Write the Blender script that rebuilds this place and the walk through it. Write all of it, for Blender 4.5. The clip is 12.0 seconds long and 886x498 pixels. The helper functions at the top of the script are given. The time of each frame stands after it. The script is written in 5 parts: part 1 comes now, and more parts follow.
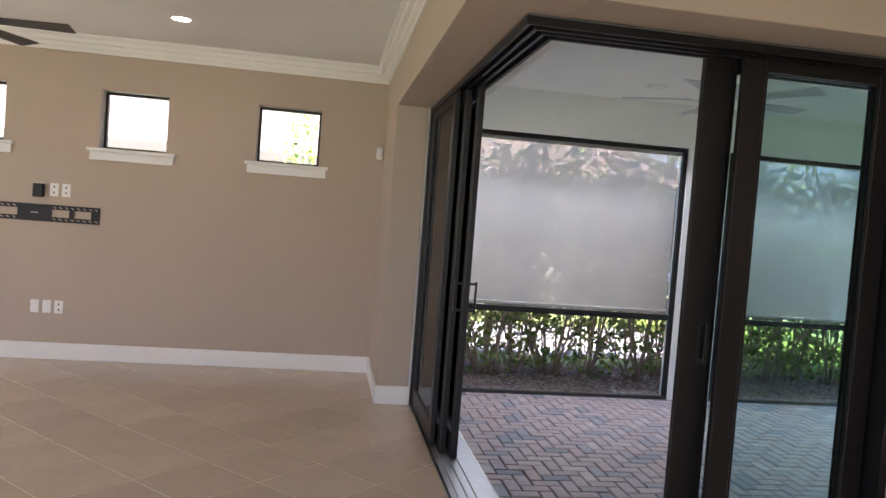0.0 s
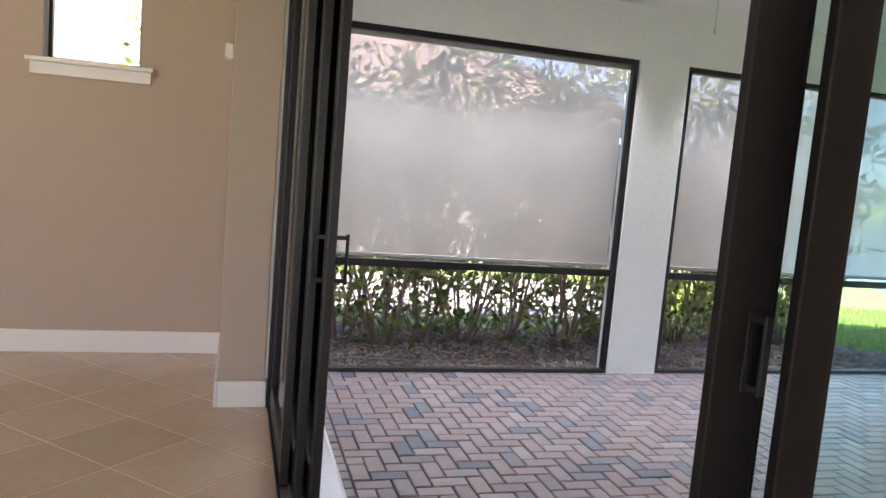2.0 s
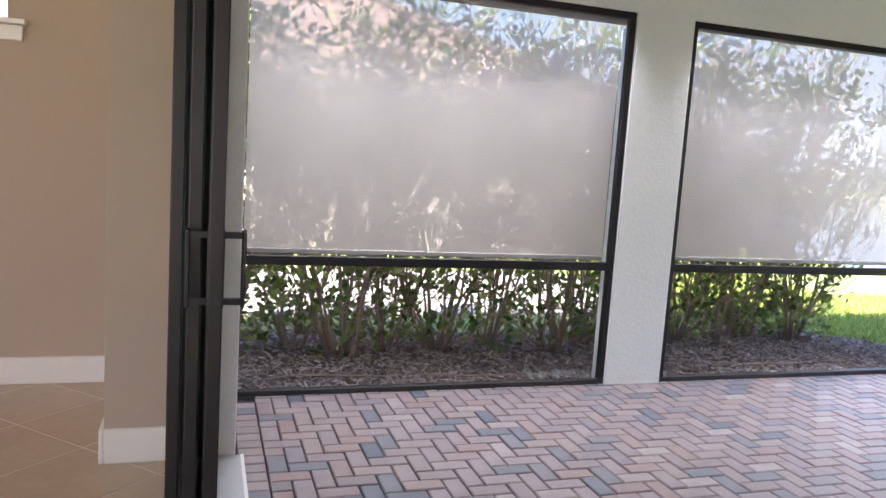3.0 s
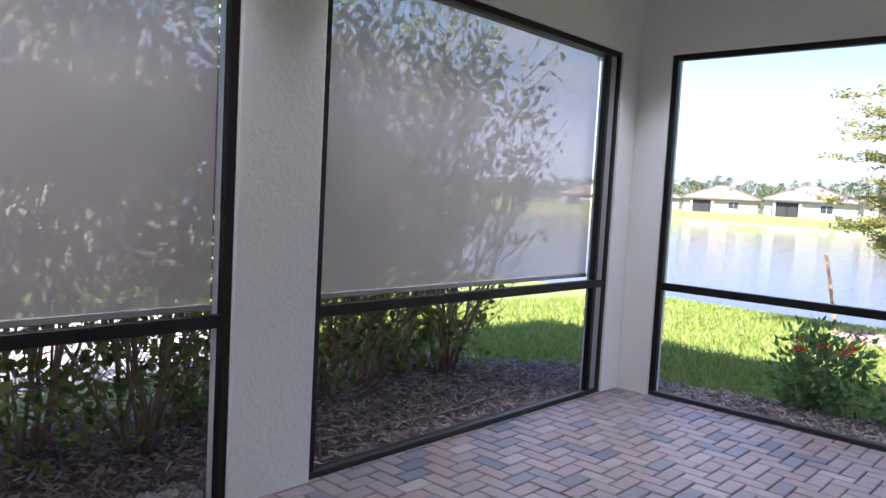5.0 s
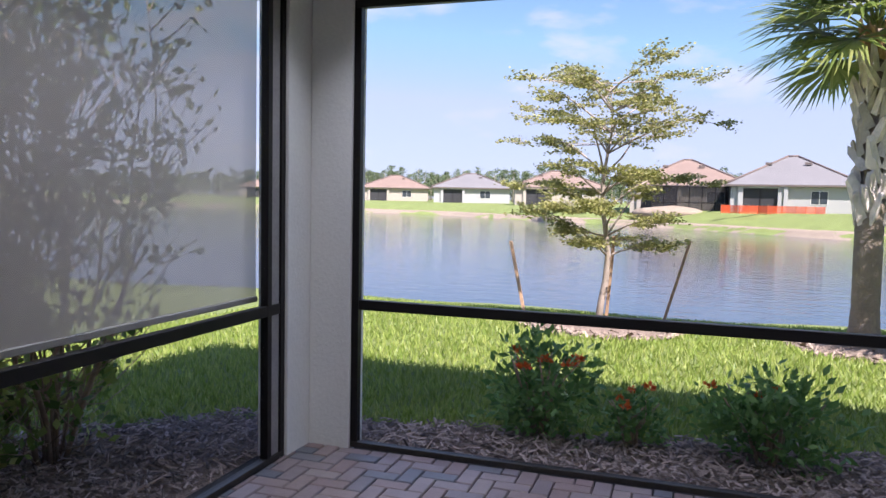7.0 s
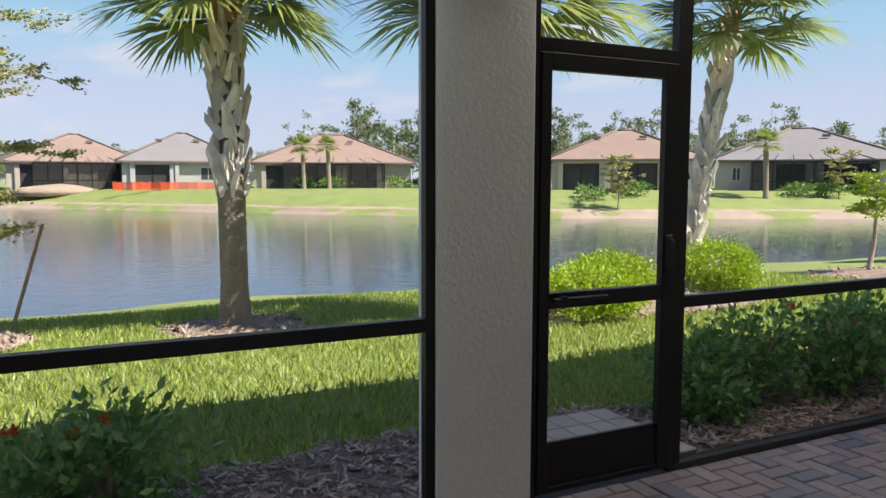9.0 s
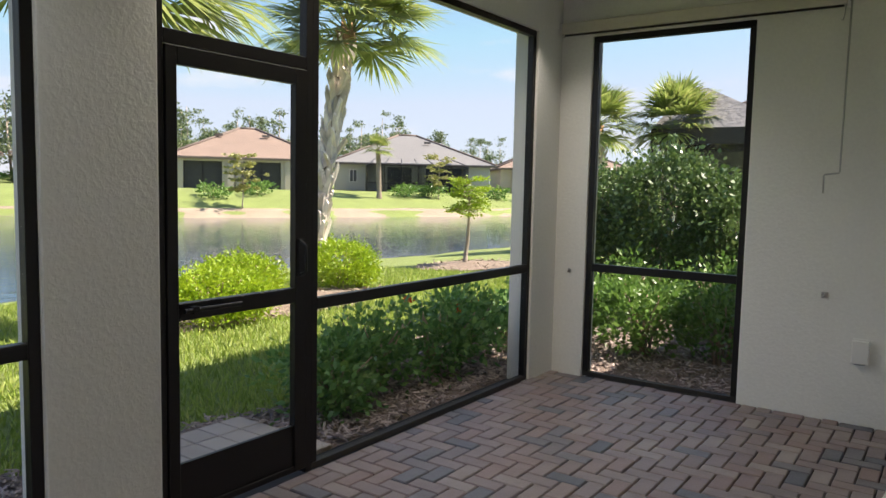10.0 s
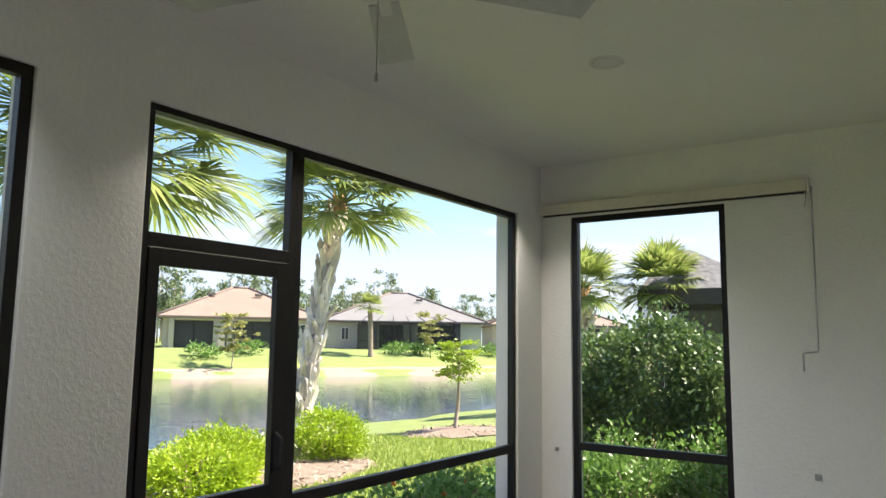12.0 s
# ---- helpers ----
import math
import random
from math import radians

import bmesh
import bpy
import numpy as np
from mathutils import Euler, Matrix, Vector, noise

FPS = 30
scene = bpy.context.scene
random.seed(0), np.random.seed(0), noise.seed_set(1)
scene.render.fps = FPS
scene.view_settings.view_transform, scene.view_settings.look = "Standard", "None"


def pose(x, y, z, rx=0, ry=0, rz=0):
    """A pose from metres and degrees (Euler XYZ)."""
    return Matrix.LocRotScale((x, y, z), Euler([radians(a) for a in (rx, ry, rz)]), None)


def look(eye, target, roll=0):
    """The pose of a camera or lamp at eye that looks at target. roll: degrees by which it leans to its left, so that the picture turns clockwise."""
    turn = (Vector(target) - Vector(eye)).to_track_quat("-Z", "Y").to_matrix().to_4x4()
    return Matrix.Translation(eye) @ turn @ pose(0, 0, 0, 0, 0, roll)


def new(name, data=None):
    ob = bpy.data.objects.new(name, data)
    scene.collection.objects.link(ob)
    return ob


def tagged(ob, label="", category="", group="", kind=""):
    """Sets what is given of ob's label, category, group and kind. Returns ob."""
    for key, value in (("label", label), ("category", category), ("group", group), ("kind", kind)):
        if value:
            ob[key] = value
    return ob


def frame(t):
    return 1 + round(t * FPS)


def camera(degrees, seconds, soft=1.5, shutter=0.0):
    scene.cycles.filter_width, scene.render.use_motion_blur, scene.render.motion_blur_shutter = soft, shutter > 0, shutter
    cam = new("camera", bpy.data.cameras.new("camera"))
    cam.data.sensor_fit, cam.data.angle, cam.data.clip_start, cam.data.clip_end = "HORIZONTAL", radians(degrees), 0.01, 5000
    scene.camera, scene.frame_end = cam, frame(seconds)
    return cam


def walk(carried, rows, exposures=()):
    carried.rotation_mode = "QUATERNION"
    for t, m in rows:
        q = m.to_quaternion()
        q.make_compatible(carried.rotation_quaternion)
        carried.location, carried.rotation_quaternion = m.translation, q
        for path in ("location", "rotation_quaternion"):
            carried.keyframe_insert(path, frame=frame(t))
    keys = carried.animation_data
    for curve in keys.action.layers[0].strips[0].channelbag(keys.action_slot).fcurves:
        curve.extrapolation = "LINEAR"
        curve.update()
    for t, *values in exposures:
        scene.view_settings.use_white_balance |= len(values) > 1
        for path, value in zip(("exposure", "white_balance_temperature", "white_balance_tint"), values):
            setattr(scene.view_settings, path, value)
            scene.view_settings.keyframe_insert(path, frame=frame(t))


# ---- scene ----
cam = camera(62.3, 12.0)
PATH = [
    (0, (0.068, -0.096, 1.73), (0.384, 1.877, 1.65), 4.4),
    (0.5, (0.176, 0.276, 1.726), (0.627, 2.221, 1.603), 4.4),
    (1, (0.279, 0.717, 1.69), (0.814, 2.638, 1.538), 4.7),
    (1.5, (0.44, 1.136, 1.662), (0.981, 3.053, 1.481), 4.6),
    (2, (0.593, 1.592, 1.635), (1.144, 3.502, 1.42), 4.8),
    (2.5, (0.716, 2.075, 1.617), (1.291, 3.976, 1.377), 4.3),
    (2.7, (0.798, 2.274, 1.593), (1.393, 4.169, 1.353), 4.0),
    (4.3, (1.551, 3.517, 1.474), (2.483, 5.275, 1.272), 2.0),
    (4.5, (1.658, 3.732, 1.475), (2.754, 5.392, 1.272), 2.5),
    (5, (1.961, 4.203, 1.505), (3.426, 5.556, 1.356), 3.1),
    (5.5, (2.323, 4.512, 1.522), (3.921, 5.708, 1.398), 2.6),
    (6, (2.692, 4.772, 1.529), (4.424, 5.764, 1.407), 2.3),
    (6.5, (2.971, 4.943, 1.553), (4.798, 5.746, 1.416), 1.7),
    (6.7, (3.128, 4.996, 1.543), (4.983, 5.73, 1.404), 1.5),
    (8.3, (4.326, 4.614, 1.472), (6.316, 4.476, 1.323), -0.5),
    (8.5, (4.433, 4.555, 1.477), (6.397, 4.215, 1.314), -0.6),
    (9, (4.596, 4.464, 1.476), (6.384, 3.587, 1.295), 0.1),
    (9.5, (4.672, 4.464, 1.495), (6.151, 3.13, 1.311), 0.6),
    (10, (4.67, 4.451, 1.499), (5.815, 2.82, 1.326), 1.2),
    (10.5, (4.638, 4.434, 1.514), (5.609, 2.688, 1.421), 1.4),
    (11, (4.614, 4.424, 1.595), (5.533, 2.648, 1.64), 1.4),
    (11.5, (4.583, 4.429, 1.653), (5.554, 2.689, 1.825), 0.8),
    (12, (4.596, 4.439, 1.67), (5.725, 2.808, 1.919), 0.7),
]
EXPOSURES = [(0, 3.15, 6100, 23), (0.5, 3.38, 6200, 23), (1.5, 3.36, 6300, 23), (2.7, 3.42, 6450, 24), (4.5, 2.65, 6250, 28), (5.5, 2.0, 5950, 27), (6.5, 1.7, 6100, 28), (8.5, 1.25, 6400, 19), (9.5, 1.5, 7000, 16), (10.5, 1.8, 7100, 14), (12, 2.08, 6900, 13)]
walk(cam, [(t, look(eye, target, roll)) for t, eye, target, roll in PATH], EXPOSURES)

# ---- world, sun, exposure ----
SUN_TO = Vector((-0.44, -0.42, 0.80)).normalized()
world = bpy.data.worlds.new("sky")
scene.world = world
world.use_nodes = True
wn, wl = world.node_tree.nodes, world.node_tree.links
wn.clear()
w_out = wn.new("ShaderNodeOutputWorld")
w_bg = wn.new("ShaderNodeBackground")
w_sky = wn.new("ShaderNodeTexSky")
w_sky.sky_type = "NISHITA"
w_sky.sun_disc = False
w_sky.sun_elevation = math.asin(SUN_TO.z)
w_sky.sun_rotation = math.atan2(SUN_TO.x, SUN_TO.y)
w_sky.air_density, w_sky.dust_density, w_sky.ozone_density = 1.0, 0.3, 2.2
w_bg.inputs["Strength"].default_value = 0.098
w_tc = wn.new("ShaderNodeTexCoord")
w_map = wn.new("ShaderNodeMapping")
w_map.inputs["Scale"].default_value = (1.0, 1.0, 3.4)
w_noise = wn.new("ShaderNodeTexNoise")
w_noise.inputs["Scale"].default_value = 4.2
w_noise.inputs["Detail"].default_value = 6.0
w_noise.inputs["Roughness"].default_value = 0.55
w_ramp = wn.new("ShaderNodeValToRGB")
w_ramp.color_ramp.elements[0].position, w_ramp.color_ramp.elements[1].position = 0.55, 0.70
w_ramp.color_ramp.elements[0].color = (0, 0, 0, 1)
w_ramp.color_ramp.elements[1].color = (0.75, 0.75, 0.75, 1)
w_mix = wn.new("ShaderNodeMix")
w_mix.data_type = "RGBA"
w_mix.inputs["B"].default_value = (3.7, 3.7, 3.9, 1)
wl.new(w_tc.outputs["Generated"], w_map.inputs["Vector"])
wl.new(w_map.outputs[0], w_noise.inputs["Vector"])
wl.new(w_noise.outputs["Fac"], w_ramp.inputs[0])
wl.new(w_ramp.outputs[0], w_mix.inputs["Factor"])
w_tint = wn.new("ShaderNodeMix")
w_tint.data_type, w_tint.blend_type = "RGBA", "MULTIPLY"
w_tint.inputs["Factor"].default_value = 1.0
w_haze = wn.new("ShaderNodeMix")
w_haze.data_type, w_haze.blend_type = "RGBA", "DARKEN"
w_haze.inputs["Factor"].default_value = 0.85
w_haze.inputs["B"].default_value = (2.45, 2.9, 3.6, 1)
w_tint.inputs["B"].default_value = (0.67, 0.755, 0.91, 1)
wl.new(w_sky.outputs[0], w_tint.inputs["A"])
wl.new(w_tint.outputs["Result"], w_haze.inputs["A"])
wl.new(w_haze.outputs["Result"], w_mix.inputs["A"])
wl.new(w_mix.outputs["Result"], w_bg.inputs["Color"])
wl.new(w_bg.outputs[0], w_out.inputs["Surface"])

sun_data = bpy.data.lights.new("sun", "SUN")
sun_data.energy, sun_data.angle, sun_data.color = 4.1, radians(0.55), (1.0, 0.95, 0.86)
sun = new("sun", sun_data)
sun.matrix_world = look((0, 0, 40), Vector((0, 0, 40)) - SUN_TO)



def room_fill_light(name, m, width, height, watts):
    """An added lamp in an unseen wall opening that brightens the living room."""
    d = bpy.data.lights.new(name, "AREA")
    d.shape, d.size, d.size_y, d.energy, d.color = "RECTANGLE", width, height, watts, (1.0, 0.96, 0.92)
    new(name, d).matrix_world = m


room_fill_light("west_window_daylight", look((-5.98, 3.0, 1.6), (0, 3.0, 1.4)), 4.0, 2.2, 3.8)
room_fill_light("south_window_daylight", look((-1.0, -4.98, 1.6), (-1.0, 3.0, 1.4)), 5.0, 2.2, 11)


def opening_light(x, y, z, toward, width, watts, spread=102, tone=(0.86, 0.945, 1.0)):
    """An added lamp strip under the head of a lanai opening, brightening the floor below."""
    d = bpy.data.lights.new("opening_fill", "AREA")
    d.shape, d.size, d.size_y, d.energy, d.color, d.spread = "RECTANGLE", width, 0.22, watts, tone, radians(spread)
    new("opening_fill", d).matrix_world = look((x, y, z), (x + 0.25 * toward[0], y + 0.25 * toward[1], z - 1.0))


opening_light(2.45, 6.98, 2.64, (0, -1), 2.5, 4.2)
opening_light(5.65, 6.98, 2.64, (0, -1), 2.7, 4.2)
opening_light(7.18, 5.0, 2.64, (-1, 0), 3.6, 5.0)
opening_light(7.18, 1.0, 2.64, (-1, 0), 3.1, 6.0, 128, (1.0, 0.98, 0.90))

# ---- materials ----
RND = random.Random(7)


def mat(name, col, rough=0.6, metal=0.0, var=0.12, scale=8.0, fine=90.0, bump=0.0, bump_scale=60.0, spread=0.0, alpha=None, spec=0.5, island=False, dist=0.01):
    """A surface with colour variation at two scales, fine relief and, if spread is set, a shade of its own for each piece."""
    m = bpy.data.materials.new(name)
    m.use_nodes = True
    n, l = m.node_tree.nodes, m.node_tree.links
    b = n["Principled BSDF"]
    b.inputs["Roughness"].default_value, b.inputs["Metallic"].default_value = rough, metal
    b.inputs["Specular IOR Level"].default_value = spec
    tc = n.new("ShaderNodeTexCoord")
    big, small = n.new("ShaderNodeTexNoise"), n.new("ShaderNodeTexNoise")
    big.inputs["Scale"].default_value, small.inputs["Scale"].default_value = scale, fine
    big.inputs["Detail"].default_value, small.inputs["Detail"].default_value = 4.0, 3.0
    for t in (big, small):
        l.new(tc.outputs["Object"], t.inputs["Vector"])
    add = n.new("ShaderNodeMath")
    add.operation = "ADD"
    l.new(big.outputs["Fac"], add.inputs[0])
    l.new(small.outputs["Fac"], add.inputs[1])
    mr = n.new("ShaderNodeMapRange")
    mr.inputs["From Min"].default_value, mr.inputs["From Max"].default_value = 0.6, 1.4
    mr.inputs["To Min"].default_value, mr.inputs["To Max"].default_value = 1 - var, 1 + var
    l.new(add.outputs[0], mr.inputs["Value"])
    hsv = n.new("ShaderNodeHueSaturation")
    hsv.inputs["Color"].default_value = (*col, 1)
    if spread:
        src = n.new("ShaderNodeNewGeometry") if island else n.new("ShaderNodeObjectInfo")
        r = src.outputs["Random Per Island"] if island else src.outputs["Random"]
        mr2 = n.new("ShaderNodeMapRange")
        mr2.inputs["To Min"].default_value, mr2.inputs["To Max"].default_value = 1 - spread, 1 + spread
        l.new(r, mr2.inputs["Value"])
        mul = n.new("ShaderNodeMath")
        mul.operation = "MULTIPLY"
        l.new(mr.outputs[0], mul.inputs[0])
        l.new(mr2.outputs[0], mul.inputs[1])
        l.new(mul.outputs[0], hsv.inputs["Value"])
    else:
        l.new(mr.outputs[0], hsv.inputs["Value"])
    l.new(hsv.outputs[0], b.inputs["Base Color"])
    if bump:
        bt = n.new("ShaderNodeTexNoise")
        bt.inputs["Scale"].default_value, bt.inputs["Detail"].default_value = bump_scale, 5.0
        l.new(tc.outputs["Object"], bt.inputs["Vector"])
        bp = n.new("ShaderNodeBump")
        bp.inputs["Strength"].default_value, bp.inputs["Distance"].default_value = bump, dist
        l.new(bt.outputs["Fac"], bp.inputs["Height"])
        l.new(bp.outputs[0], b.inputs["Normal"])
    return m


def leafy(name, cols, rough=0.45, trans=0.35):
    """Leaves: a shade for each leaf, part of the light passing through."""
    m = bpy.data.materials.new(name)
    m.use_nodes = True
    n, l = m.node_tree.nodes, m.node_tree.links
    out, b = n["Material Output"], n["Principled BSDF"]
    b.inputs["Roughness"].default_value = rough
    g = n.new("ShaderNodeNewGeometry")
    ramp = n.new("ShaderNodeValToRGB")
    e = ramp.color_ramp.elements
    e[0].color, e[1].color = (*cols[0], 1), (*cols[-1], 1)
    for i, c in enumerate(cols[1:-1]):
        e.new((i + 1) / (len(cols) - 1)).color = (*c, 1)
    l.new(g.outputs["Random Per Island"], ramp.inputs[0])
    l.new(ramp.outputs[0], b.inputs["Base Color"])
    tr = n.new("ShaderNodeBsdfTranslucent")
    l.new(ramp.outputs[0], tr.inputs["Color"])
    mx = n.new("ShaderNodeMixShader")
    mx.inputs[0].default_value = trans
    l.new(b.outputs[0], mx.inputs[1])
    l.new(tr.outputs[0], mx.inputs[2])
    l.new(mx.outputs[0], out.inputs["Surface"])
    return m


def sheer(name, col, through_share, trans=0.5):
    """A woven sheet that lets a share of the view straight through and glows softly where lit from behind."""
    m = bpy.data.materials.new(name)
    m.use_nodes = True
    n, l = m.node_tree.nodes, m.node_tree.links
    out = n["Material Output"]
    n.remove(n["Principled BSDF"])
    d, tl, tp = n.new("ShaderNodeBsdfDiffuse"), n.new("ShaderNodeBsdfTranslucent"), n.new("ShaderNodeBsdfTransparent")
    tc, nz = n.new("ShaderNodeTexCoord"), n.new("ShaderNodeTexNoise")
    nz.inputs["Scale"].default_value = 2.5
    l.new(tc.outputs["Object"], nz.inputs["Vector"])
    hsv = n.new("ShaderNodeHueSaturation")
    hsv.inputs["Color"].default_value = (*col, 1)
    mr = n.new("ShaderNodeMapRange")
    mr.inputs["To Min"].default_value, mr.inputs["To Max"].default_value = 0.88, 1.12
    l.new(nz.outputs["Fac"], mr.inputs["Value"])
    l.new(mr.outputs[0], hsv.inputs["Value"])
    l.new(hsv.outputs[0], d.inputs["Color"])
    l.new(hsv.outputs[0], tl.inputs["Color"])
    m1, m2 = n.new("ShaderNodeMixShader"), n.new("ShaderNodeMixShader")
    m1.inputs[0].default_value, m2.inputs[0].default_value = trans, through_share
    l.new(d.outputs[0], m1.inputs[1])
    l.new(tl.outputs[0], m1.inputs[2])
    l.new(m1.outputs[0], m2.inputs[1])
    l.new(tp.outputs[0], m2.inputs[2])
    l.new(m2.outputs[0], out.inputs["Surface"])
    return m


def glass(name, tint=(0.80, 0.93, 0.90), gloss=0.10):
    """A window pane: tinted, mostly clear, with a mirror's share that grows at a slant."""
    m = bpy.data.materials.new(name)
    m.use_nodes = True
    n, l = m.node_tree.nodes, m.node_tree.links
    out = n["Material Output"]
    n.remove(n["Principled BSDF"])
    tp, gl, mx, fr = n.new("ShaderNodeBsdfTransparent"), n.new("ShaderNodeBsdfGlossy"), n.new("ShaderNodeMixShader"), n.new("ShaderNodeFresnel")
    tp.inputs["Color"].default_value = (*tint, 1)
    gl.inputs["Roughness"].default_value = 0.02
    fr.inputs["IOR"].default_value = 1.22
    l.new(fr.outputs[0], mx.inputs[0])
    l.new(tp.outputs[0], mx.inputs[1])
    l.new(gl.outputs[0], mx.inputs[2])
    l.new(mx.outputs[0], out.inputs["Surface"])
    return m


def glow(name, col, strength):
    m = bpy.data.materials.new(name)
    m.use_nodes = True
    b = m.node_tree.nodes["Principled BSDF"]
    b.inputs["Emission Color"].default_value = (*col, 1)
    b.inputs["Emission Strength"].default_value = strength
    return m


M_TAN = mat("tan wall paint", (0.46, 0.368, 0.288), 0.75, var=0.04, scale=1.2, fine=160, bump=0.12, bump_scale=220, dist=0.002)
M_TRIM = mat("white trim paint", (0.80, 0.78, 0.74), 0.35, var=0.03, scale=2, fine=40)
M_CEIL = mat("white ceiling paint", (0.76, 0.74, 0.70), 0.85, var=0.03, scale=1.5, fine=120, bump=0.15, bump_scale=150, dist=0.003)
M_STUCCO = mat("off-white stucco", (0.82, 0.81, 0.77), 0.85, var=0.05, scale=1.6, fine=45, bump=0.55, bump_scale=46, dist=0.01)
def knockdown(m, scale, lo, hi, strength, depth):
    """Trowelled stucco: flat-topped islands of plaster over a lower ground."""
    n, l = m.node_tree.nodes, m.node_tree.links
    bp = [q for q in n if q.bl_idname == "ShaderNodeBump"][0]
    src = bp.inputs["Height"].links[0].from_node
    src.inputs["Scale"].default_value = scale
    src.inputs["Distortion"].default_value = 0.2
    ramp = n.new("ShaderNodeValToRGB")
    ramp.color_ramp.elements[0].position, ramp.color_ramp.elements[1].position = lo, hi
    l.new(src.outputs["Fac"], ramp.inputs[0])
    l.new(ramp.outputs[0], bp.inputs["Height"])
    bp.inputs["Strength"].default_value, bp.inputs["Distance"].default_value = strength, depth


knockdown(M_STUCCO, 46, 0.40, 0.64, 0.23, 0.005)
M_STUCCO_OUT = mat("painted outer stucco", (0.66, 0.62, 0.53), 0.9, var=0.06, scale=1.2, fine=40, bump=0.4, bump_scale=40, dist=0.01)
M_LCEIL = mat("lanai ceiling paint", (0.82, 0.82, 0.77), 0.85, var=0.04, scale=1.3, fine=60, bump=0.3, bump_scale=90, dist=0.004)
M_BRONZE = mat("dark bronze aluminium", (0.014, 0.012, 0.012), 0.42, 0.4, var=0.12, scale=3, fine=70)
M_BRONZE_WORN = mat("dusty bronze aluminium", (0.040, 0.036, 0.032), 0.5, 0.4, var=0.25, scale=6, fine=60)
M_SIDESTRIP = mat("flat grey strip", (0.36, 0.34, 0.34), 0.5, 0.3, var=0.2, scale=5, fine=60)
M_ALU = mat("bare aluminium track", (0.50, 0.50, 0.50), 0.4, 0.9, var=0.1, scale=10, fine=80)
M_GLASS = glass("tinted door glass", (0.86, 0.95, 0.94))
M_CLEAR = glass("clear window glass", (0.93, 0.97, 0.96))
M_SHADE = sheer("grey woven sun shade", (0.95, 0.86, 0.78), 0.20, 0.34)
M_SCREEN = sheer("insect screen mesh", (0.05, 0.05, 0.05), 0.94, 0.1)
M_TILE = mat("beige porcelain tile", (0.56, 0.435, 0.335), 0.22, var=0.07, scale=2.2, fine=22, spread=0.05)
M_GROUT = mat("pale tile grout", (0.74, 0.64, 0.54), 0.85, var=0.05)
M_JOINT = mat("sand joint", (0.040, 0.035, 0.032), 0.95, var=0.2, scale=10, fine=200)
M_MULCH = mat("brown bark mulch bed", (0.23, 0.17, 0.14), 0.95, var=0.35, scale=6, fine=60, bump=1.0, bump_scale=45, dist=0.04)
M_CHIP = mat("bark chip", (0.34, 0.275, 0.25), 0.85, var=0.2, spread=0.6, island=True)
M_LAWN = mat("lawn turf", (0.20, 0.25, 0.068), 0.9, var=0.28, scale=0.7, fine=14, bump=0.9, bump_scale=30, dist=0.05)
M_BLADE = leafy("grass blade", [(0.18, 0.27, 0.04), (0.32, 0.42, 0.08), (0.46, 0.50, 0.15)], 0.5, 0.4)
M_WATER = bpy.data.materials.new("lake water")
M_WATER.use_nodes = True
_b = M_WATER.node_tree.nodes["Principled BSDF"]
_b.inputs["Base Color"].default_value = (0.02, 0.042, 0.072, 1)
_b.inputs["Roughness"].default_value = 0.06
_b.inputs["IOR"].default_value = 1.45
_tc, _mp = M_WATER.node_tree.nodes.new("ShaderNodeTexCoord"), M_WATER.node_tree.nodes.new("ShaderNodeMapping")
_mp.inputs["Scale"].default_value = (1.0, 0.35, 1.0)
_nz, _bp = M_WATER.node_tree.nodes.new("ShaderNodeTexNoise"), M_WATER.node_tree.nodes.new("ShaderNodeBump")
_nz.inputs["Scale"].default_value, _nz.inputs["Detail"].default_value = 3.0, 5.0
_bp.inputs["Strength"].default_value, _bp.inputs["Distance"].default_value = 0.30, 0.06
M_WATER.node_tree.links.new(_tc.outputs["Object"], _mp.inputs["Vector"])
M_WATER.node_tree.links.new(_mp.outputs[0], _nz.inputs["Vector"])
M_WATER.node_tree.links.new(_nz.outputs["Fac"], _bp.inputs["Height"])
M_WATER.node_tree.links.new(_bp.outputs[0], _b.inputs["Normal"])
M_SAND = mat("sandy bank", (0.31, 0.25, 0.18), 0.95, var=0.2, scale=1, fine=10)
M_CONC = mat("pale concrete", (0.42, 0.40, 0.36), 0.9, var=0.12, scale=3, fine=50, bump=0.3)
M_BARK = mat("grey palm bark", (0.30, 0.24, 0.185), 0.95, var=0.3, scale=5, fine=50, bump=0.9, bump_scale=26, dist=0.03)
M_BOOT = mat("weathered palm boot", (0.76, 0.68, 0.61), 0.9, var=0.35, scale=7, fine=60, spread=0.35, bump=0.5, island=True)
M_FIBRE = mat("rusty palm fibre", (0.42, 0.25, 0.12), 0.95, var=0.3, scale=9, fine=70, spread=0.3, island=True, bump=0.5)
M_TWIG = mat("brown shrub stem", (0.37, 0.27, 0.20), 0.9, var=0.3, scale=9, fine=60)
M_TRUNK = mat("pale tree bark", (0.36, 0.30, 0.24), 0.9, var=0.3, scale=6, fine=40, bump=0.6)
M_STAKE = mat("raw timber stake", (0.42, 0.27, 0.16), 0.85, var=0.25, scale=8, fine=70)
M_HEDGE = leafy("hedge leaf", [(0.07, 0.13, 0.03), (0.14, 0.24, 0.05), (0.26, 0.37, 0.08), (0.42, 0.46, 0.14)], 0.35, 0.42)
M_DARKLEAF = leafy("dark glossy leaf", [(0.08, 0.19, 0.05), (0.15, 0.30, 0.08), (0.23, 0.39, 0.11)], 0.4, 0.4)
M_LIME = leafy("lime shrub leaf", [(0.22, 0.36, 0.02), (0.38, 0.50, 0.03), (0.28, 0.42, 0.02)], 0.45, 0.4)
